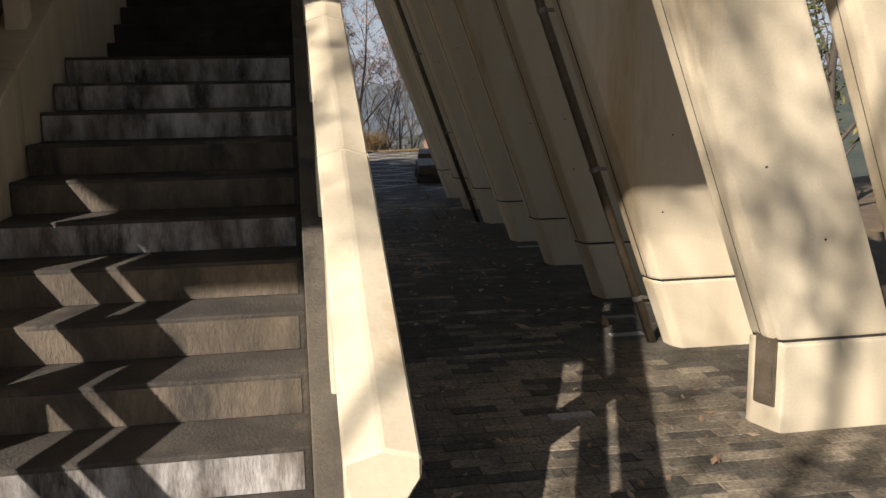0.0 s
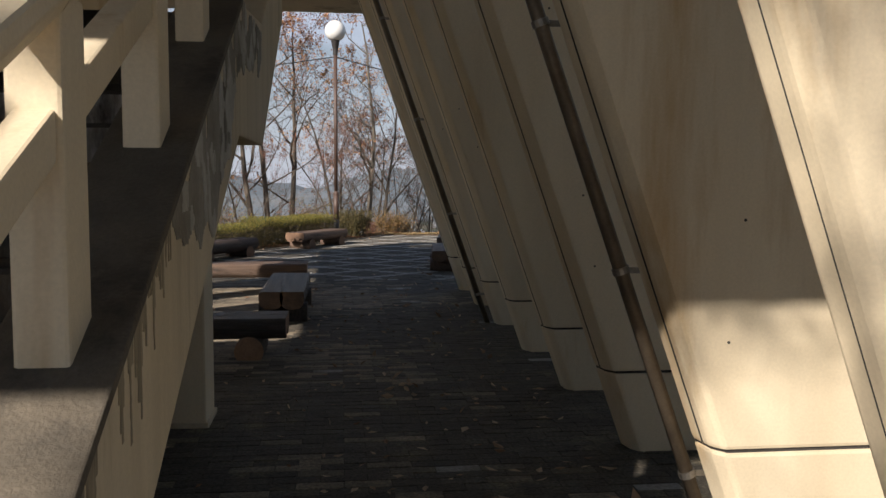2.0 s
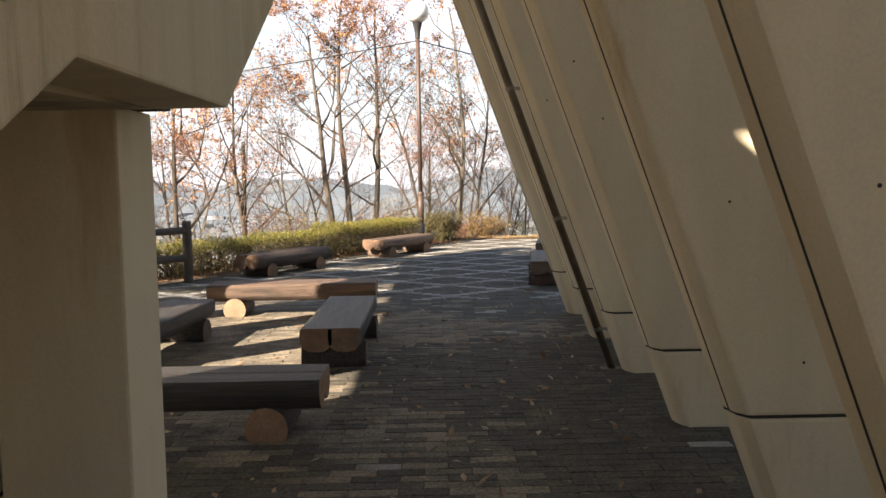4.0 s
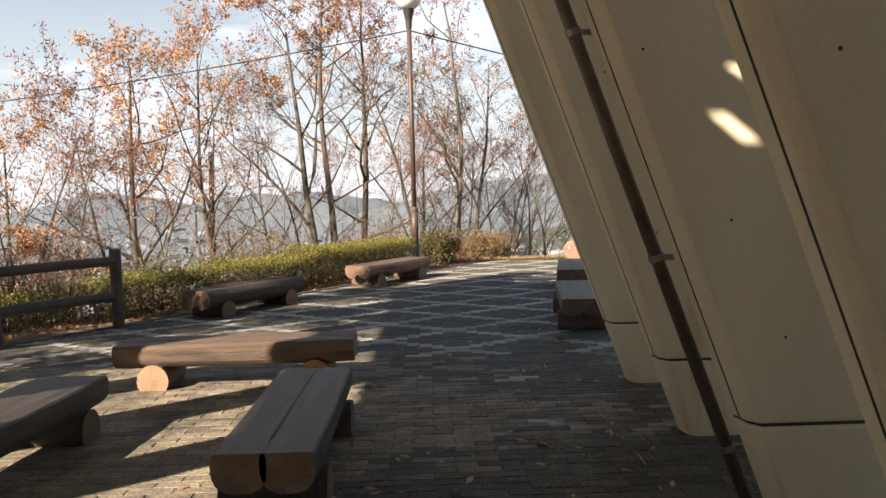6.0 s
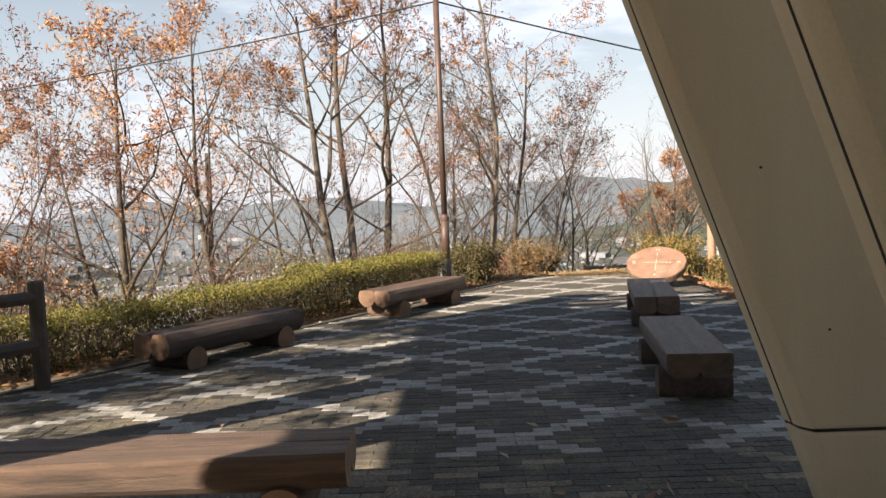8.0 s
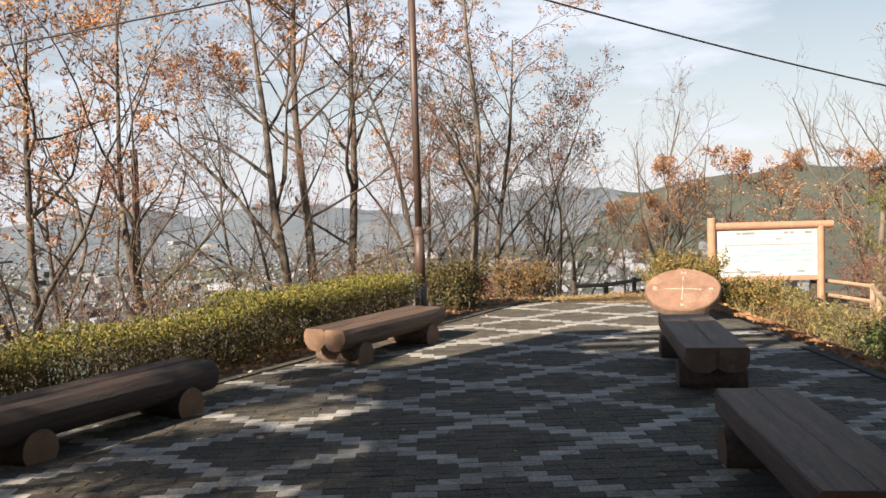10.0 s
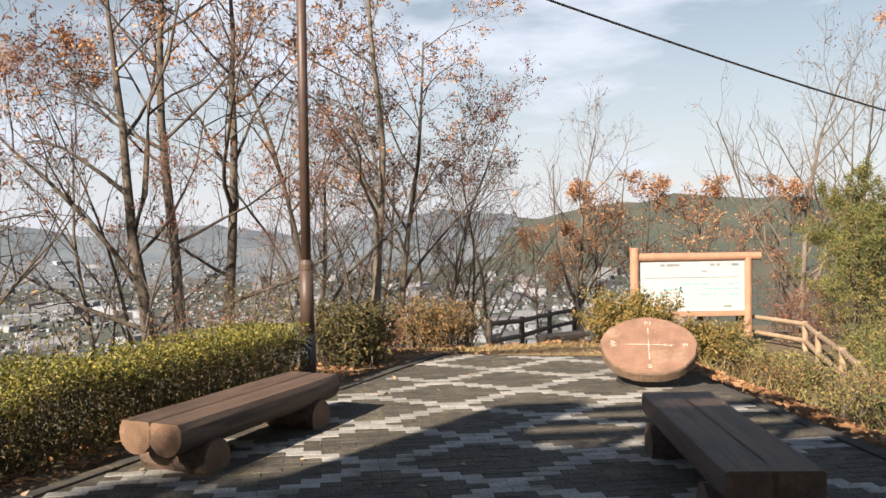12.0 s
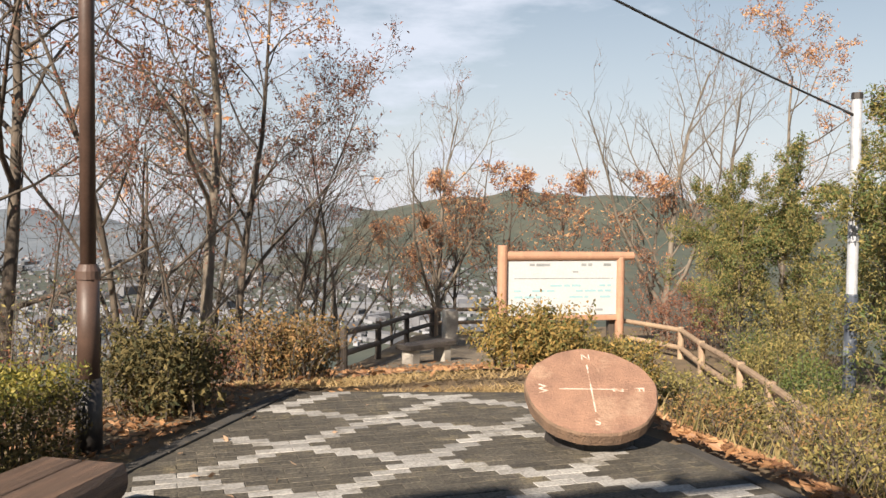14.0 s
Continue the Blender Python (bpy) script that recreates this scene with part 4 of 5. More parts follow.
# ---- planting ----
def bush(center, size, n, mat, label, leaf=0.035, seed=0, stems=26, name="shrub", cat="shrub", top_mat=None):
    """Many small leaves in an uneven mound, over bare stems."""
    rg = np.random.default_rng(seed)
    root = thing(name, pose(*center), label, cat)
    sx, sy, sz = size
    rd = random.Random(seed)
    bm = bmesh.new()
    spots = []
    for i in range(stems):
        x, y = rd.uniform(-0.6, 0.6) * sx, rd.uniform(-0.6, 0.6) * sy
        h = sz * rd.uniform(0.55, 1.22)
        p = [Vector((x, y, -0.03)), Vector((x * 1.2 + rd.uniform(-0.1, 0.1), y * 1.2 + rd.uniform(-0.1, 0.1), h * 0.55)), Vector((x * 1.55 + rd.uniform(-0.2, 0.2), y * 1.55 + rd.uniform(-0.2, 0.2), h))]
        tube(bm, p, [0.008, 0.005, 0.002], 4, False)
        spots += [p[1].lerp(p[2], rd.uniform(-0.3, 1.0)) for q in range(max(int(n * 0.8 / stems), 1))]
    part("twig_mass", bm, M_BARK, root)
    d = rg.normal(size=(n, 3))
    d /= np.linalg.norm(d, axis=1)[:, None]
    rr = rg.uniform(0.35, 1.0, n) ** 0.6
    lump = np.array([0.9 + 0.6 * noise.noise(Vector(v) * 2.6 + Vector((seed, 0, 0))) for v in d])
    c = d * (rr * lump)[:, None] * np.array([sx, sy, sz * 0.62]) + np.array([0, 0, sz * 0.5])
    along = np.array([tuple(v) for v in spots])
    c = np.concatenate([c, along + rg.normal(0, 0.035, along.shape)])
    c = c[c[:, 2] > 0.0]
    quads_object("foliage", leaf_quads(rg, c, leaf * 0.72, 0.42), mat, root)
    return root


def hedge(a, b, width, height, n, label, seed):
    rg = np.random.default_rng(seed)
    a, b = Vector(a), Vector(b)
    ln = (b - a).length
    m = Matrix.Translation(a) @ Matrix.Rotation(math.atan2((b - a).y, (b - a).x), 4, "Z")
    root = thing("hedge", m, label, "hedge")
    rd = random.Random(seed)
    bm = bmesh.new()
    for i in range(int(ln * 42)):
        x, y = rd.uniform(0, ln), rd.uniform(-0.4, 0.4) * width
        h = height * rd.uniform(0.75, 1.0)
        p = [Vector((x, y * 0.6, -0.04)), Vector((x + rd.uniform(-0.08, 0.08), y * 0.9, h * 0.5)), Vector((x + rd.uniform(-0.16, 0.16), y * 1.1, h))]
        tube(bm, p, [0.008, 0.005, 0.002], 4, False)
    part("twig_mass", bm, M_BARK, root)

    def cloud(k, lo, hi, edge):
        x = rg.uniform(0, ln, k)
        lump = np.array([0.10 * noise.noise(Vector((v * 1.6, seed, 0))) + 0.06 * noise.noise(Vector((v * 5, seed, 2))) for v in x])
        z = rg.uniform(lo, hi, k) * (height + lump)
        y = np.sign(rg.uniform(-1, 1, k)) * (rg.uniform(0, 1, k) ** edge) * width / 2 * (1 + 2 * lump) * np.where(z < height * 0.35, 0.8, 1.0)
        return np.stack([x, y, z], 1)
    # sides take the leaf with shade in its colour, the top stays bright
    quads_object("side_foliage", leaf_quads(rg, cloud(int(n * 1.9), 0.05, 0.88, 0.45), 0.017), L_HEDGESHADE, root)
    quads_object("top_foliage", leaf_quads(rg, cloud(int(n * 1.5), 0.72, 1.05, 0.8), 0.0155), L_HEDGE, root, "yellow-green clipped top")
    return root


off = KERB_OUT * 0.52
hp = lambda t: (KERB_A + KERB_DIR * t + off).to_3d()
hedge(hp(1.9), hp(5.7), 0.62, 0.52, 7000, "sparse clipped hedge with bare stems behind a log bench", 11)
hedge(hp(5.6), hp(8.6), 0.66, 0.60, 8000, "clipped yellow-green hedge behind a log bench", 12)
hedge(hp(-2.2), hp(1.8) + KERB_OUT.to_3d() * 0.25, 0.6, 0.45, 4200, "sparse low hedge behind the log fence", 13)


def tree_mesh(seed, height, r0, lean=0.0, fork=0.35, branches=11, twigs=5, upright=0.6, limbs=(), bow=0.05):
    """Bark mesh and the places of the twigs' ends of one bare-crowned tree."""
    rd = random.Random(seed)
    bm = bmesh.new()
    tips = []

    def grow(p, d, length, r, level, sides):
        segs = (9, 6, 4, 3)[level]
        pts, rad = [Vector(p)], [r]
        d = Vector(d).normalized()
        for i in range(segs):
            bend = (bow, 0.15, 0.22, 0.27)[level]
            d = (d + Vector((rd.gauss(0, bend), rd.gauss(0, bend), rd.gauss(0, bend) + (0.05 if level else 0.02)))).normalized()
            pts.append(pts[-1] + d * length / segs)
            rad.append(r * (1 - (i + 1) / segs * (0.80 if level < 2 else 0.7)))
        tube(bm, pts, rad, sides, False)
        if level >= 2:
            tips.extend([tuple(q) for q in pts[1:]])
        if level == 3:
            return
        count = (branches, twigs + 2, 6)[level]
        if level == 0:
            # main limbs: where on the trunk, sideways, depth, rise, length, share of the trunk's girth
            for t, sx, sy, sz, ln, gr in limbs:
                k = min(int(t * segs), segs - 1)
                grow(pts[k].lerp(pts[k + 1], t * segs - k), (sx, sy, sz), ln, max(rad[k] * gr, 0.012), 1, 7)
        for i in range(count):
            lo = (fork, 0.25, 0.2)[level]
            t = lo + (1 - lo) * (i + rd.random()) / count
            k = min(int(t * segs), segs - 1)
            q = pts[k].lerp(pts[k + 1], t * segs - k)
            dd = (pts[k + 1] - pts[k]).normalized()
            a = rd.uniform(0, 2 * math.pi)
            side = dd.orthogonal().normalized()
            side.rotate(Matrix.Rotation(a, 3, dd))
            nd = (dd * upright + side * rd.uniform(0.55, 1.0) + Vector((0, 0, 0.25))).normalized()
            nl = length * ((0.50, 0.5, 0.5)[level]) * rd.uniform(0.6, 1.15) * (1.15 - 0.55 * t)
            nr = max(rad[k] * rd.uniform(0.35, 0.6), 0.004)
            grow(q, nd, nl, nr, level + 1, (7, 5, 4, 3)[level + 1])

    grow((0, 0, -0.6), (lean, lean * 0.4, 1), height, r0, 0, 9)
    me = bpy.data.meshes.new("trunk")
    bm.to_mesh(me)
    bm.free()
    me.polygons.foreach_set("use_smooth", [True] * len(me.polygons))
    return me, np.array(tips)


def leaf_mesh(tips, seed, share, per, size, mat, zmin=0.0, clump=0.5):
    """Leaves hung about some of the twigs, in clumps, so that gaps stay."""
    rg = np.random.default_rng(seed)
    keep = np.array([noise.noise(Vector(t) * 0.55 + Vector((seed, 0, 0))) * clump + rg.normal() * 0.25 for t in tips])
    keep += 0.11 * (tips[:, 2] - 4.0)
    sel = tips[(keep > np.quantile(keep, 1 - share)) & (tips[:, 2] > zmin)]
    c = np.repeat(sel, per, 0) + rg.normal(size=(len(sel) * per, 3)) * np.array([0.065, 0.065, 0.055]) - np.array([0, 0, 0.03])
    v = leaf_quads(rg, c, size, 0.33)
    me = bpy.data.meshes.new("crown")
    me.from_pydata(v.tolist(), [], np.arange(len(v)).reshape(-1, 4).tolist())
    me.materials.append(mat)
    return me


def tree_kind(seed, height, r0, bark, crowns, **kw):
    tm, tips = tree_mesh(seed, height, r0, **kw)
    tm.materials.append(bark)
    return tm, [leaf_mesh(tips, seed + 50 + i, *c) for i, c in enumerate(crowns)]


KINDS = {
    "oak": tree_kind(1, 8.0, 0.115, M_BARK, [(0.26, 6, 0.052, L_RUST, 2.2), (0.34, 3, 0.045, L_DRY)], branches=9, upright=0.4, fork=0.3, bow=0.07,
                     limbs=((0.30, -0.55, 0.2, 0.9, 4.2, 0.6), (0.36, 0.6, -0.2, 1.0, 4.0, 0.55), (0.22, 0.8, 0.3, 0.5, 2.6, 0.4))),
    "oak2": tree_kind(2, 8.5, 0.11, M_BARKPALE, [(0.20, 6, 0.052, L_RUST, 2.4), (0.32, 3, 0.045, L_DRY, 1.5)], lean=0.06, branches=9, upright=0.4, bow=0.06,
                      limbs=((0.34, -0.6, -0.1, 0.9, 3.6, 0.55), (0.45, 0.5, 0.2, 1.0, 3.4, 0.5))),
    "forked": tree_kind(11, 7.6, 0.12, M_BARK, [(0.17, 7, 0.055, L_RUST, 2.4), (0.36, 4, 0.046, L_DRY, 2.0)], lean=-0.05, branches=6, upright=0.5, fork=0.5, bow=0.045,
                        limbs=((0.44, 0.35, 0.1, 1.0, 4.2, 0.62), (0.33, -0.78, 0.1, 0.95, 4.6, 0.5), (0.25, -0.95, -0.1, 0.30, 3.0, 0.42), (0.40, 0.75, -0.15, 0.85, 2.6, 0.35))),
    "straight": tree_kind(12, 8.6, 0.105, M_BARK, [(0.12, 7, 0.055, L_RUST, 2.4), (0.34, 4, 0.046, L_DRY, 2.0)], branches=8, upright=0.45, fork=0.45, bow=0.03,
                          limbs=((0.34, 0.9, 0.1, 0.45, 2.6, 0.38), (0.48, -0.85, 0.1, 0.4, 2.4, 0.32), (0.52, 0.6, 0.2, 0.9, 3.0, 0.42))),
    "leaning": tree_kind(13, 8.4, 0.11, M_BARK, [(0.22, 9, 0.058, L_RUST, 0.8), (0.30, 4, 0.046, L_DRY, 1.5)], lean=0.13, branches=8, upright=0.45, fork=0.4, bow=0.05,
                         limbs=((0.22, 0.9, -0.2, 0.35, 2.6, 0.42), (0.27, -0.8, 0.2, 0.5, 2.0, 0.36), (0.5, 0.5, 0.1, 1.0, 3.0, 0.45))),
    "brown": tree_kind(3, 8.0, 0.09, M_BARK, [(0.28, 3, 0.045, L_DRY), (0.10, 6, 0.052, L_RUST)], lean=-0.08, branches=11, upright=0.45, bow=0.06,
                       limbs=((0.3, 0.6, 0.3, 0.9, 3.6, 0.6), (0.4, -0.5, -0.2, 1.0, 3.0, 0.5))),
    "bare": tree_kind(4, 6.6, 0.09, M_BARKPALE, [(0.03, 2, 0.04, L_DRY)], branches=12, upright=0.8, fork=0.2, bow=0.06,
                      limbs=((0.16, -0.55, 0.1, 1.0, 5.0, 0.62), (0.20, 0.6, -0.1, 1.0, 4.6, 0.6), (0.13, 0.15, 0.5, 1.0, 4.8, 0.5), (0.26, -0.9, -0.3, 0.8, 3.4, 0.4))),
    "thin": tree_kind(5, 6.0, 0.05, M_BARK, [(0.15, 3, 0.042, L_DRY), (0.08, 3, 0.042, L_RED)], branches=11, upright=0.8, bow=0.07,
                      limbs=((0.12, 0.4, 0.1, 1.0, 4.0, 0.7), (0.16, -0.45, 0.2, 1.0, 3.6, 0.6))),
    "red": tree_kind(6, 4.2, 0.06, M_BARK, [(0.22, 3, 0.046, L_RUST), (0.3, 3, 0.046, L_DRY)], branches=14, fork=0.15),
    "green": tree_kind(7, 4.6, 0.06, M_BARK, [(0.6, 7, 0.042, L_OLIVE), (0.5, 6, 0.042, L_GREEN)], branches=16, fork=0.08),
}
LABELS = {
    "forked": "wide-forked autumn tree with clusters of brown and rust leaves",
    "straight": "straight-trunked autumn tree with thin brown-leaved branches",
    "leaning": "slightly leaning autumn tree with rust leaf clusters",
    "oak": "autumn tree with rust-coloured leaves on forked bare branches",
    "oak2": "pale-barked autumn tree with sparse rust leaves",
    "brown": "thin autumn tree with sparse brown and dull red leaves",
    "bare": "bare pale-barked tree with upright twigs",
    "thin": "slender young tree with a few brown leaves",
    "red": "small tree dense with red-orange autumn leaves",
    "green": "dense green and olive evergreen tree",
}


def tree(kind, x, y, scale, turn, lift=0.0):
    root = thing("tree", pose(x, y, land(x, y) + lift, 0, 0, turn), LABELS[kind], "tree", "hillside trees")
    root.scale = (scale, scale, scale)
    tm, crowns = KINDS[kind]
    o = new("trunk", tm)
    o.parent = root
    for i, c in enumerate(crowns):
        o = new("crown", c)
        o.parent = root
    return root


for k, x, y, s, t in (
    ("oak", -5.85, 26.5, 1.05, 20), ("red", -7.3, 25.4, 1.05, 60), ("brown", -3.8, 25.9, 0.9, 130), ("forked", -1.80, 28.6, 1.0, 0), ("straight", -1.46, 28.7, 1.05, 0),
    ("leaning", -1.0, 29.0, 0.98, 0), ("thin", 0.6, 29.3, 1.1, 30), ("oak2", 1.5, 30.0, 0.95, 70), ("brown", 2.2, 31.2, 0.85, 10),
    ("thin", 3.0, 32.5, 0.95, 200), ("thin", 3.9, 34.5, 0.9, 80), ("bare", 5.2, 38.6, 0.8, 150), ("bare", 8.4, 40.4, 1.05, 40),
    ("thin", -7.5, 24.5, 1.2, 250), ("brown", -8.6, 27.5, 1.1, 160), ("oak", -10.5, 25.5, 1.0, 310), ("oak2", -12.5, 28.0, 1.1, 45),
    ("brown", -7.0, 31.0, 1.15, 220), ("thin", -3.2, 31.5, 1.2, 310), ("thin", 0.0, 33.0, 1.1, 120),
    ("bare", 14.1, 37.8, 1.25, 0), ("bare", 16.2, 38.5, 1.2, 250), ("oak2", 17.5, 37.5, 1.0, 240),
    ("red", 9.0, 40.9, 1.1, 0), ("red", 10.6, 41.0, 1.15, 90), ("red", 12.2, 40.2, 1.1, 190), ("red", 7.2, 41.0, 0.85, 280), ("red", 13.8, 38.2, 1.05, 60),
    ("red", 8.2, 40.2, 0.8, 20), ("green", 13.0, 31.8, 0.85, 0), ("green", 14.5, 29.5, 1.0, 110), ("green", 12.0, 28.2, 0.8, 200), ("green", 13.6, 34.6, 0.75, 290),
    ("thin", 1.2, 27.6, 0.55, 40), ("thin", -0.4, 26.6, 0.5, 140), ("thin", -1.6, 25.6, 0.55, 230), ("thin", -2.9, 24.6, 0.5, 320), ("thin", -4.6, 23.6, 0.6, 80),
    ("thin", 2.4, 33.5, 0.8, 100), ("thin", 0.9, 32.2, 0.8, 200), ("thin", -2.4, 30.0, 0.85, 30), ("thin", 3.2, 36.0, 0.9, 140), ("thin", 4.4, 37.4, 0.85, 240), ("brown", 2.0, 35.5, 0.8, 20), ("brown", 0.3, 35.0, 0.85, 330), ("thin", -6.2, 22.6, 0.7, 170), ("brown", -9.6, 24.0, 0.8, 260), ("red", -7.0, 23.6, 0.6, 45),
    # unseen evergreens on the left, added and sized to shade the paving
    ("green", -6.6, 12.2, 1.45, 100), ("green", -7.1, 13.6, 0.95, 200), ("green", -8.0, 15.5, 0.9, 300),
    # greens at x 5 to 7, or behind the start, are added to block sky
    ("green", 5.4, 1.5, 1.2, 20), ("green", 5.8, 4.0, 1.3, 140), ("green", 5.6, 11.6, 1.2, 260), ("green", 5.9, 13.8, 1.1, 80), ("green", 0.5, -8.2, 1.5, 0), ("green", 3.6, -7.2, 1.5, 120), ("green", 6.4, -4.6, 1.4, 230), ("green", -2.8, -9.8, 1.5, 310), ("green", 6.6, -1.6, 1.3, 80),
    ("green", 10.7, 24.2, 1.05, 45), ("green", 9.75, 25.1, 0.78, 250), ("green", 11.3, 31.0, 0.72, 70), ("green", 12.7, 33.2, 0.8, 10), ("green", 11.6, 27.0, 0.9, 330), ("green", 6.6, 6.2, 1.3, 10), ("green", 6.3, 9.5, 1.2, 150), ("brown", -5.6, -4.6, 1.15, 15), ("bare", -8.6, -4.4, 1.2, 75),
    ("thin", -10.0, 21.0, 1.1, 15), ("brown", -9.2, 18.5, 1.0, 95),
):
    tree(k, x, y, s, t)

def snag(x, y, height, r, limbs, label):
    """A leafless broken stem with a few crooked limbs: start, sideways, rise, length."""
    root = thing("tree", pose(x, y, land(x, y)), label, "tree", "hillside trees")
    rd = random.Random(int(100 * height))

    def stem(p, d, ln, r0, r1):
        pts = [Vector(p)]
        d = Vector(d).normalized()
        for q in range(8):
            d = (d + Vector((rd.gauss(0, 0.05), rd.gauss(0, 0.05), rd.gauss(0, 0.05)))).normalized()
            pts.append(pts[-1] + d * ln / 8)
        bm = bmesh.new()
        tube(bm, pts, [r0 + (r1 - r0) * q / 8 for q in range(9)], 8)
        return bm, pts
    bm, pts = stem((0, 0, -0.5), (0, 0, 1), height + 0.5, r, r * 0.7)
    part("trunk", bm, M_BARK, root, smooth=True)
    for t, sx, sz, ln in limbs:
        bm, q = stem(pts[int(t * 8)], (sx, -0.1, sz), ln, r * 0.6, r * 0.15)
        part("limb", bm, M_BARK, root, smooth=True)
        for j in (4, 6, 8):
            bm, q2 = stem(q[j], (sx * rd.uniform(-0.5, 1), 0.2, sz + 0.6), ln * 0.4, r * 0.18, 0.004)
            part("twig", bm, M_BARK, root, smooth=True)
    return root


snag(-4.0, 26.0, 4.6, 0.075, ((0.62, 0.78, 0.75, 1.9), (0.85, -0.4, 1.0, 1.2)), "grey broken-topped stem with one crooked side limb")
snag(-3.65, 25.8, 1.55, 0.055, ((1.0, 0.78, 0.72, 2.6),), "leaning bare grey stem among the hillside trees")

# shrubs round the plaza
for i, (x, y, sx, sy, sz, n, mat, lf, lab) in enumerate((
    (1.0, 24.0, 0.48, 0.42, 0.62, 3600, L_HEDGESHADE, 0.035, "dark green shrub at the end of the hedge"),
    (2.0, 25.3, 0.45, 0.40, 0.62, 1500, L_SCRUB, 0.032, "dry olive shrub with bare stems"),
    (2.3, 25.75, 0.36, 0.36, 0.6, 1300, L_SCRUB, 0.032, "dry olive and rust shrub"),
    (1.7, 25.9, 0.5, 0.4, 0.5, 1200, L_DRY, 0.03, "brown dry shrub with bare twigs"),
    (4.6, 25.4, 0.62, 0.55, 0.60, 5200, L_MIXED, 0.036, "yellow-green leafy shrub behind the stone table"),
    (5.5, 25.8, 0.75, 0.55, 0.52, 4200, L_MIXED, 0.036, "yellow-green leafy shrub below the notice board"),
    (5.45, 23.7, 0.45, 0.4, 0.34, 700, L_SCRUB, 0.03, "sparse olive shrub beside the paving"),
    (5.6, 22.2, 0.4, 0.45, 0.45, 650, L_OLIVE, 0.03, "sparse olive shrub on leaf litter"),
    (6.3, 22.3, 0.45, 0.45, 0.36, 650, L_SCRUB, 0.032, "olive shrub with bare twigs"),
    (5.35, 20.7, 0.45, 0.5, 0.5, 1800, L_GREEN, 0.034, "dark green shrub beside the paving"),
    (5.2, 19.2, 0.55, 0.6, 0.68, 2600, L_GREEN, 0.034, "dark green shrub beside the paving"),
    (6.2, 20.2, 0.6, 0.6, 0.66, 2000, L_OLIVE, 0.032, "olive shrub beside a green one"),
    (6.6, 24.9, 0.6, 0.5, 0.62, 2400, L_OLIVE, 0.034, "olive shrub by the tan fence"),
    (7.8, 22.4, 0.8, 0.7, 0.8, 2400, L_OLIVE, 0.034, "olive shrub below the evergreen trees"),
    (6.9, 26.8, 0.8, 0.6, 0.45, 1800, L_OLIVE, 0.034, "dry grassy shrub by the lower path"),
    (4.7, 17.4, 0.5, 0.6, 0.6, 2000, L_GREEN, 0.034, "dark green shrub near the benches"),
    (7.5, 29.5, 1.0, 0.7, 0.6, 2200, L_OLIVE, 0.04, "olive shrub below the notice board"),
    (12.0, 30.0, 1.2, 1.0, 1.6, 3600, L_OLIVE, 0.045, "tall olive shrub behind the fence"),
    (10.8, 26.0, 1.0, 0.9, 1.3, 3000, L_GREEN, 0.045, "tall green shrub behind the fence"),
    (8.3, 24.6, 0.55, 0.5, 0.6, 1700, L_OLIVE, 0.034, "olive shrub with bare twigs below the fence"),
    (9.2, 26.6, 0.7, 0.6, 0.8, 2200, L_GREEN, 0.036, "green shrub beyond the tan fence"),
    (8.6, 25.6, 0.5, 0.5, 0.5, 1300, L_MIXED, 0.032, "yellowing shrub beyond the tan fence"),
    (10.2, 28.6, 0.8, 0.7, 0.9, 2400, L_OLIVE, 0.038, "olive shrub beyond the tan fence"),
    (11.2, 30.2, 0.7, 0.7, 0.8, 1900, L_GREEN, 0.038, "green shrub beyond the tan fence"),
    (9.4, 24.4, 0.6, 0.6, 0.7, 1500, L_RUST, 0.034, "rust-leaved shrub beside the cable pole"),
    (6.95, 23.9, 0.5, 0.45, 0.85, 1300, L_OLIVE, 0.03, "olive shrub leaning on the tan fence"),
    (6.1, 22.9, 0.4, 0.4, 0.6, 750, L_SCRUB, 0.028, "dry yellowing shrub before the tan fence"),
    (7.2, 23.0, 0.5, 0.5, 0.45, 800, L_OLIVE, 0.032, "yellowing shrub below the tan fence"),
    (12.6, 34.6, 1.3, 1.0, 1.5, 3000, L_DRY, 0.045, "rust-coloured shrub behind the notice board"),
)):
    bush((x, y, land(x, y)), (sx, sy, sz), n, mat, lab, lf, 100 + i, stems=48)

# twiggy brush on the slope behind the hedges
for i in range(11):
    x, y = hp(-2.0 + 1.2 * i).xy + KERB_OUT * (0.85 + 0.35 * (i % 3))
    bush((x, y, land(x, y) - 0.05), (0.75, 0.6, 0.85 + 0.12 * (i % 4)), 900 + 120 * (i % 3), (L_DRY, L_OLIVE, L_MIXED)[i % 3], ("brown twiggy brush behind the hedge", "olive twiggy brush behind the hedge", "yellowing twiggy brush behind the hedge")[i % 3], 0.026, 300 + i, stems=70)

# fringe of dry grass at the far edge of the paving, and leaf litter
rg = np.random.default_rng(21)
n = 5200
gxs = rg.uniform(1.6, 4.3, n)
gys = 24.64 - 0.27 * (gxs - 2) + np.abs(rg.normal(0, 0.5, n))
base = np.stack([gxs, gys, np.array([land(float(a), float(b)) for a, b in zip(gxs, gys)])], 1)
lean = rg.normal(0, 0.05, (n, 2))
h = rg.uniform(0.015, 0.045, n)
tipp = base + np.stack([lean[:, 0], lean[:, 1], h], 1)
wv = np.stack([rg.normal(0, 0.004, n), rg.normal(0, 0.004, n), np.zeros(n)], 1)
gq = np.stack([base - wv, base + wv, tipp + wv * 0.3, tipp - wv * 0.3], 1).reshape(-1, 3)
tagged(quads_object("dry_grass", gq, L_TAN), "tan dry grass along the edge of the paving", "grass", kind="stuff")

n = 4000
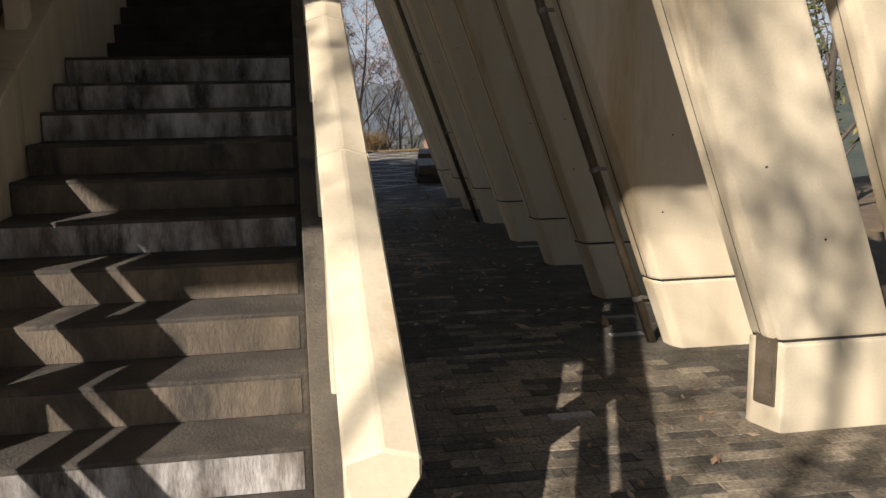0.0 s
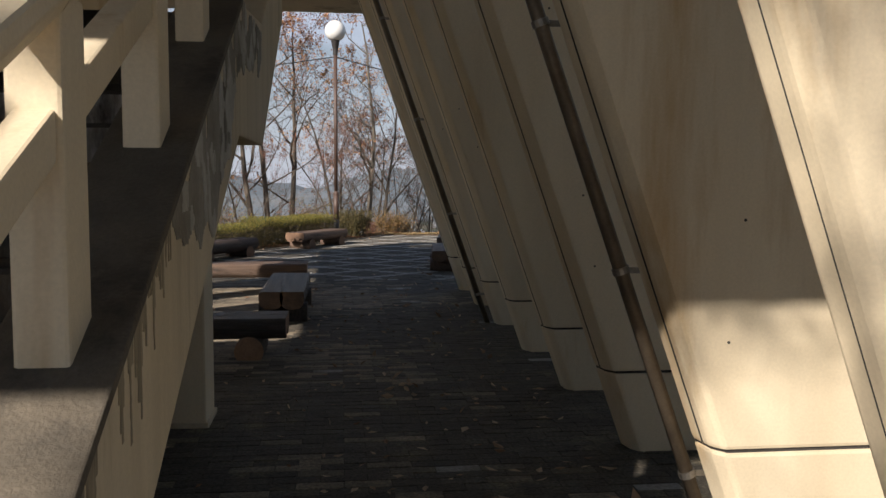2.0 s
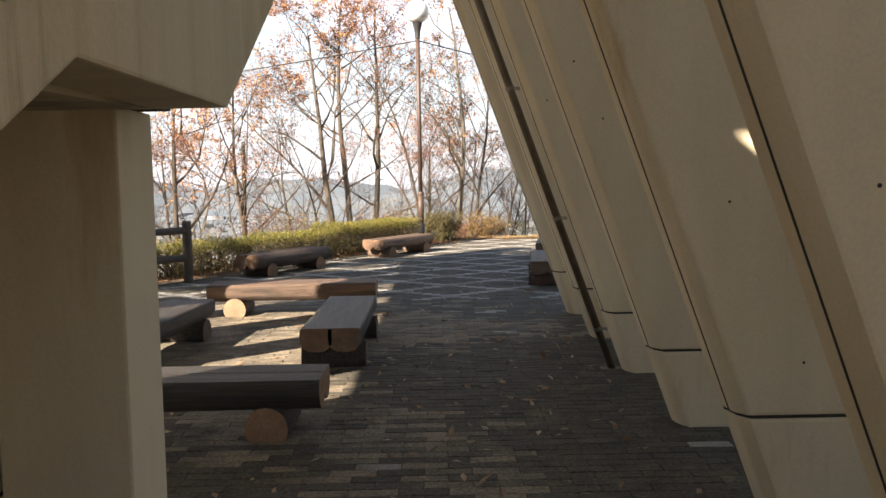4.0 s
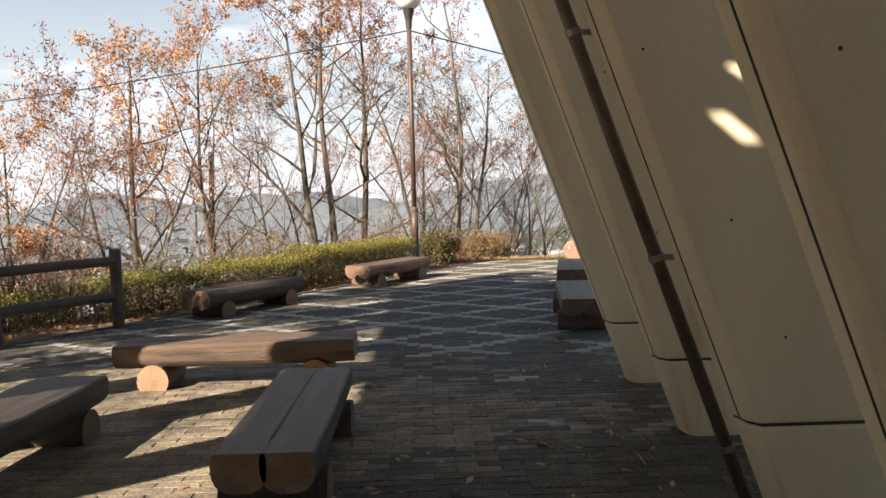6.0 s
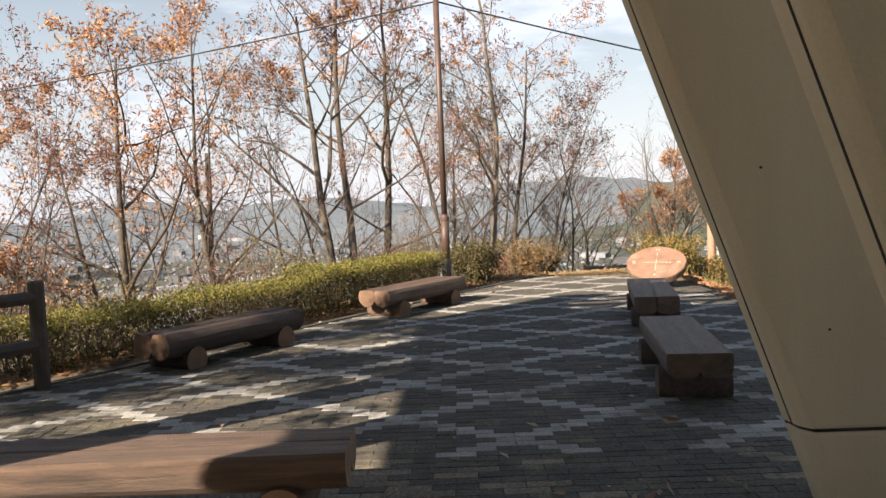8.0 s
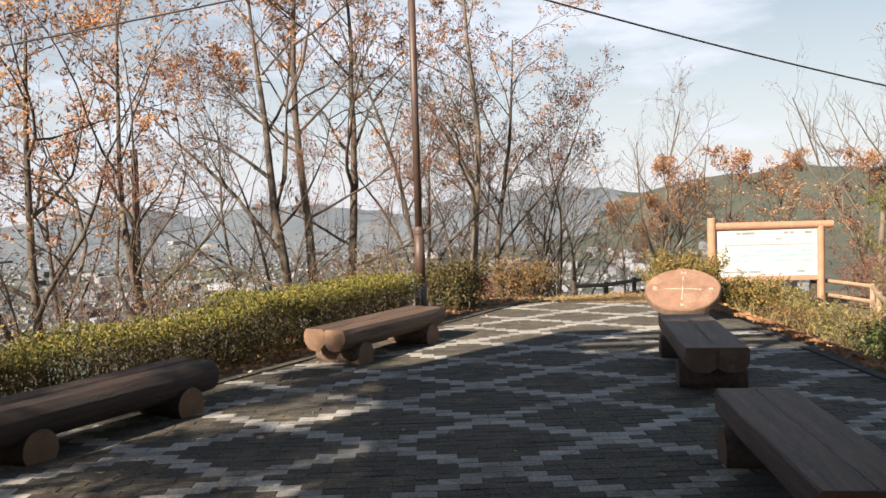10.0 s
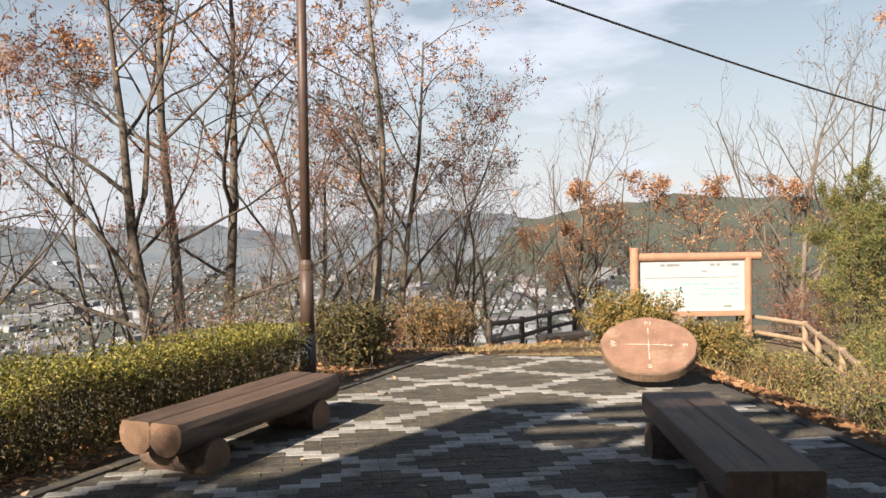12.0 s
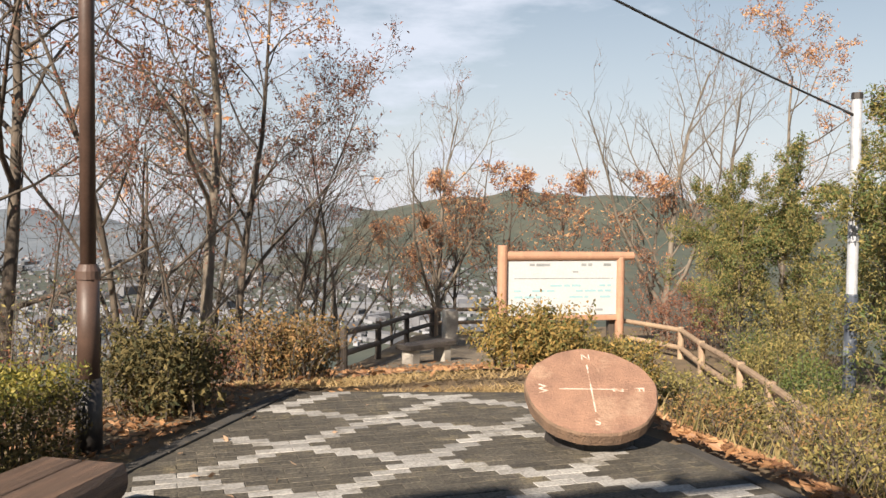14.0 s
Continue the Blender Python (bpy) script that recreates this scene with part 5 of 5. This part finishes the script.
gxs, gys = rg.uniform(4.5, 8.6, n), rg.uniform(19.5, 27.0, n)
base = np.stack([gxs, gys, np.array([land(float(a), float(b)) for a, b in zip(gxs, gys)])], 1)
tuft = np.array([noise.noise(Vector((float(a) * 1.9, float(b) * 1.9, 3))) for a, b in zip(gxs, gys)])
base = base[(tuft > -0.05) & (gxs > 4.5 + 0.25 * np.abs(rg.normal(size=n)))]
n = len(base)
tipp = base + np.stack([rg.normal(0, 0.07, n), rg.normal(0, 0.07, n), rg.uniform(0.05, 0.22, n)], 1)
wv = np.stack([rg.normal(0, 0.005, n), rg.normal(0, 0.005, n), np.zeros(n)], 1)
gq = np.stack([base - wv, base + wv, tipp + wv * 0.2, tipp - wv * 0.2], 1).reshape(-1, 3)
tagged(quads_object("bank_grass", gq, L_BANK), "dry straw and grass tufts on the sunny bank", "grass", kind="stuff")

n = 9000
xs = np.concatenate([4.28 + np.abs(rg.normal(0, 0.65, 5000)), rg.uniform(-4.5, 2.5, 4000)])
ys = np.concatenate([rg.uniform(17, 26, 5000), np.zeros(4000)])
t = rg.uniform(-1, 11.5, 4000)
o = rg.uniform(0.14, 1.6, 4000)
xs[5000:] = KERB_A.x + KERB_DIR.x * t + KERB_OUT.x * o
ys[5000:] = KERB_A.y + KERB_DIR.y * t + KERB_OUT.y * o
lit = np.stack([xs, ys, np.array([land(float(a), float(b)) for a, b in zip(xs, ys)]) + 0.012], 1)
tagged(quads_object("leaf_litter", leaf_quads(rg, lit, 0.045, 0.5, 0.75), L_LITTER), "brown fallen leaves under the shrubs", "leaves", kind="stuff")
px, py = rg.uniform(1.8, 7.2, 1500), rg.uniform(24.5, 33.0, 1500)
strewn = np.stack([px, py, np.array([land(float(a), float(b)) for a, b in zip(px, py)]) + 0.05], 1)
tagged(quads_object("path_leaves", leaf_quads(rg, strewn, 0.05, 0.5, 0.8), L_LITTER), "orange-brown leaves strewn over the lower path", "leaves", kind="stuff")
n = 620
xs, ys = rg.uniform(-1.2, 2.9, n), rg.uniform(2.0, 24, n)
ys[:330] = rg.uniform(2.5, 14, 330)
xs[:330] = rg.uniform(0.3, 2.2, 330)
keep = ~((xs > 2.1) & (ys < 14))
lit = np.stack([xs, ys, np.full(n, 0.012)], 1)[keep]
curled = np.stack([rg.uniform(0.9, 2.15, 46), rg.uniform(5.5, 15.5, 46), np.full(46, 0.02)], 1)
tagged(quads_object("fallen_leaves", np.concatenate([leaf_quads(rg, lit, 0.031, 0.45, 0.8), leaf_quads(rg, curled, 0.055, 0.4, 0.75)]), L_FALLEN), "scattered curled dry leaves on the paving", "leaves", kind="stuff")

# ---- paving ----
bm = bmesh.new()
outline = [(-9, -6), (4.2, -6), (4.2, 22.2), (3.9, 24.05), (2.05, 24.6), (KERB_A.x, KERB_A.y), (-9, 15.3)]
prism(bm, outline, "z", -0.12, -0.0045)
floor = tagged(mesh_object("pavement", bm, M_BED), "grey block paving with a pale diamond lattice", "paving", kind="structure")
# kerb strips along both edges
for a, b in (((-3.75, 15.3), (2.05, 24.65)), ((4.2, 3.0), (4.2, 22.2))):
    a, b = Vector((*a, 0)), Vector((*b, 0))
    ln = (b - a).length
    m = Matrix.Translation(a) @ Matrix.Rotation(math.atan2((b - a).y, (b - a).x), 4, "Z")
    k = 0.0
    while k < ln - 0.1:
        bm = bmesh.new()
        box(bm, (k + 0.004, -0.05, -0.1), (min(k + 0.6, ln) - 0.004, 0.05, 0.012), 0.008, m)
        part("kerb_stone", bm, M_KERB, floor)
        k += 0.6

PL, PW, ROW0 = 0.236, 0.09, 22.35
NODE_X = 2.49


def is_light(u, r, y):
    if y < 14.5:
        return False
    return (round(u - r / 2) % 6 == 0) or (round(u + r / 2) % 6 == 0)


def inside_plaza(x, y):
    if x > 4.1 or y < -2:
        return False
    if x > 3.9 and y > 22.2:
        return False
    p = Vector((x, y)) - KERB_A
    if y > 14 and p.dot(KERB_OUT) > -0.12:
        return False
    if y > 24.6 - 0.29 * (x - 2.05) - 0.08:
        return False
    return x > -4.2


prnd = random.Random(5)
bins = {"grey": ([], []), "brown": ([], []), "light": ([], [])}
near = {"grey": [], "brown": [], "light": []}
r_lo, r_hi = int((-1.0 - ROW0) / PW), int((24.7 - ROW0) / PW)
for r in range(r_lo, r_hi + 1):
    y = ROW0 + r * PW
    for i in range(-32, 10):
        u = i + 0.5 * (r % 2)
        x = NODE_X + u * PL
        if not inside_plaza(x, y):
            continue
        if is_light(u, r, y):
            kind = "light"
        elif y < 14.5:
            kind = "light" if prnd.random() < 0.007 else ("brown" if y < 4.4 - 0.5 * x + prnd.uniform(-0.4, 0.4) + 1.2 and prnd.random() < 0.75 else "brown" if noise.noise(Vector((x * 0.6, y * 0.6, 0))) + prnd.uniform(-0.6, 0.6) + 0.9 * min(max(0.9 - x, -0.6), 1) * min(max((y - 8.0) / 2, 0), 1) + 0.75 * min(max((y - 10.5) / 1.5, 0), 1) > 0.52 else "grey")
        else:
            kind = "grey"
        z = prnd.uniform(-0.002, 0.001)
        if 13.0 < y < 15.6 and 0.35 < x < 1.9 and sum(map(len, near.values())) < 300:
            near[kind].append((x, y, z))
            continue
        V, F = bins[kind]
        k = len(V)
        hx, hy, b = PL / 2 - prnd.uniform(0.0012, 0.0028), PW / 2 - prnd.uniform(0.0012, 0.0024), 0.0025
        tx, ty = prnd.uniform(-0.0016, 0.0016), prnd.uniform(-0.001, 0.001)
        V += [(x - hx, y - hy, -0.03), (x + hx, y - hy, -0.03), (x + hx, y + hy, -0.03), (x - hx, y + hy, -0.03)]
        V += [(x - hx, y - hy, z - b), (x + hx, y - hy, z - b), (x + hx, y + hy, z - b), (x - hx, y + hy, z - b)]
        V += [(x - hx + b, y - hy + b, z - tx - ty), (x + hx - b, y - hy + b, z + tx - ty), (x + hx - b, y + hy - b, z + tx + ty), (x - hx + b, y + hy - b, z - tx + ty)]
        F += [(k, k + 1, k + 5, k + 4), (k + 1, k + 2, k + 6, k + 5), (k + 2, k + 3, k + 7, k + 6), (k + 3, k, k + 4, k + 7),
              (k + 4, k + 5, k + 9, k + 8), (k + 5, k + 6, k + 10, k + 9), (k + 6, k + 7, k + 11, k + 10), (k + 7, k + 4, k + 8, k + 11), (k + 8, k + 9, k + 10, k + 11)]
PAVERS = {"grey": M_PAVE, "brown": M_PAVEB, "light": M_PAVEL}
for kind, (V, F) in bins.items():
    me = bpy.data.meshes.new("paving_blocks")
    me.from_pydata(V, [], F)
    me.materials.append(PAVERS[kind])
    ob = new("paving_blocks", me)
    ob.parent = floor
    tagged(ob, {"grey": "dark grey paving blocks", "brown": "brown-grey paving blocks", "light": "pale paving blocks of the lattice"}[kind], kind="stuff")
for kind, places in near.items():
    bm = bmesh.new()
    box(bm, (-PL / 2 + 0.002, -PW / 2 + 0.002, -0.03), (PL / 2 - 0.002, PW / 2 - 0.002, 0.0))
    up = [e for e in bm.edges if all(v.co.z > -0.001 for v in e.verts)]
    bmesh.ops.bevel(bm, geom=up, offset=0.0025, segments=1, affect="EDGES")
    me = bpy.data.meshes.new("paving_block")
    bm.to_mesh(me)
    bm.free()
    me.materials.append(PAVERS[kind])
    for p in places:
        ob = new("paving_block", me)
        ob.location = p
        ob.parent = floor
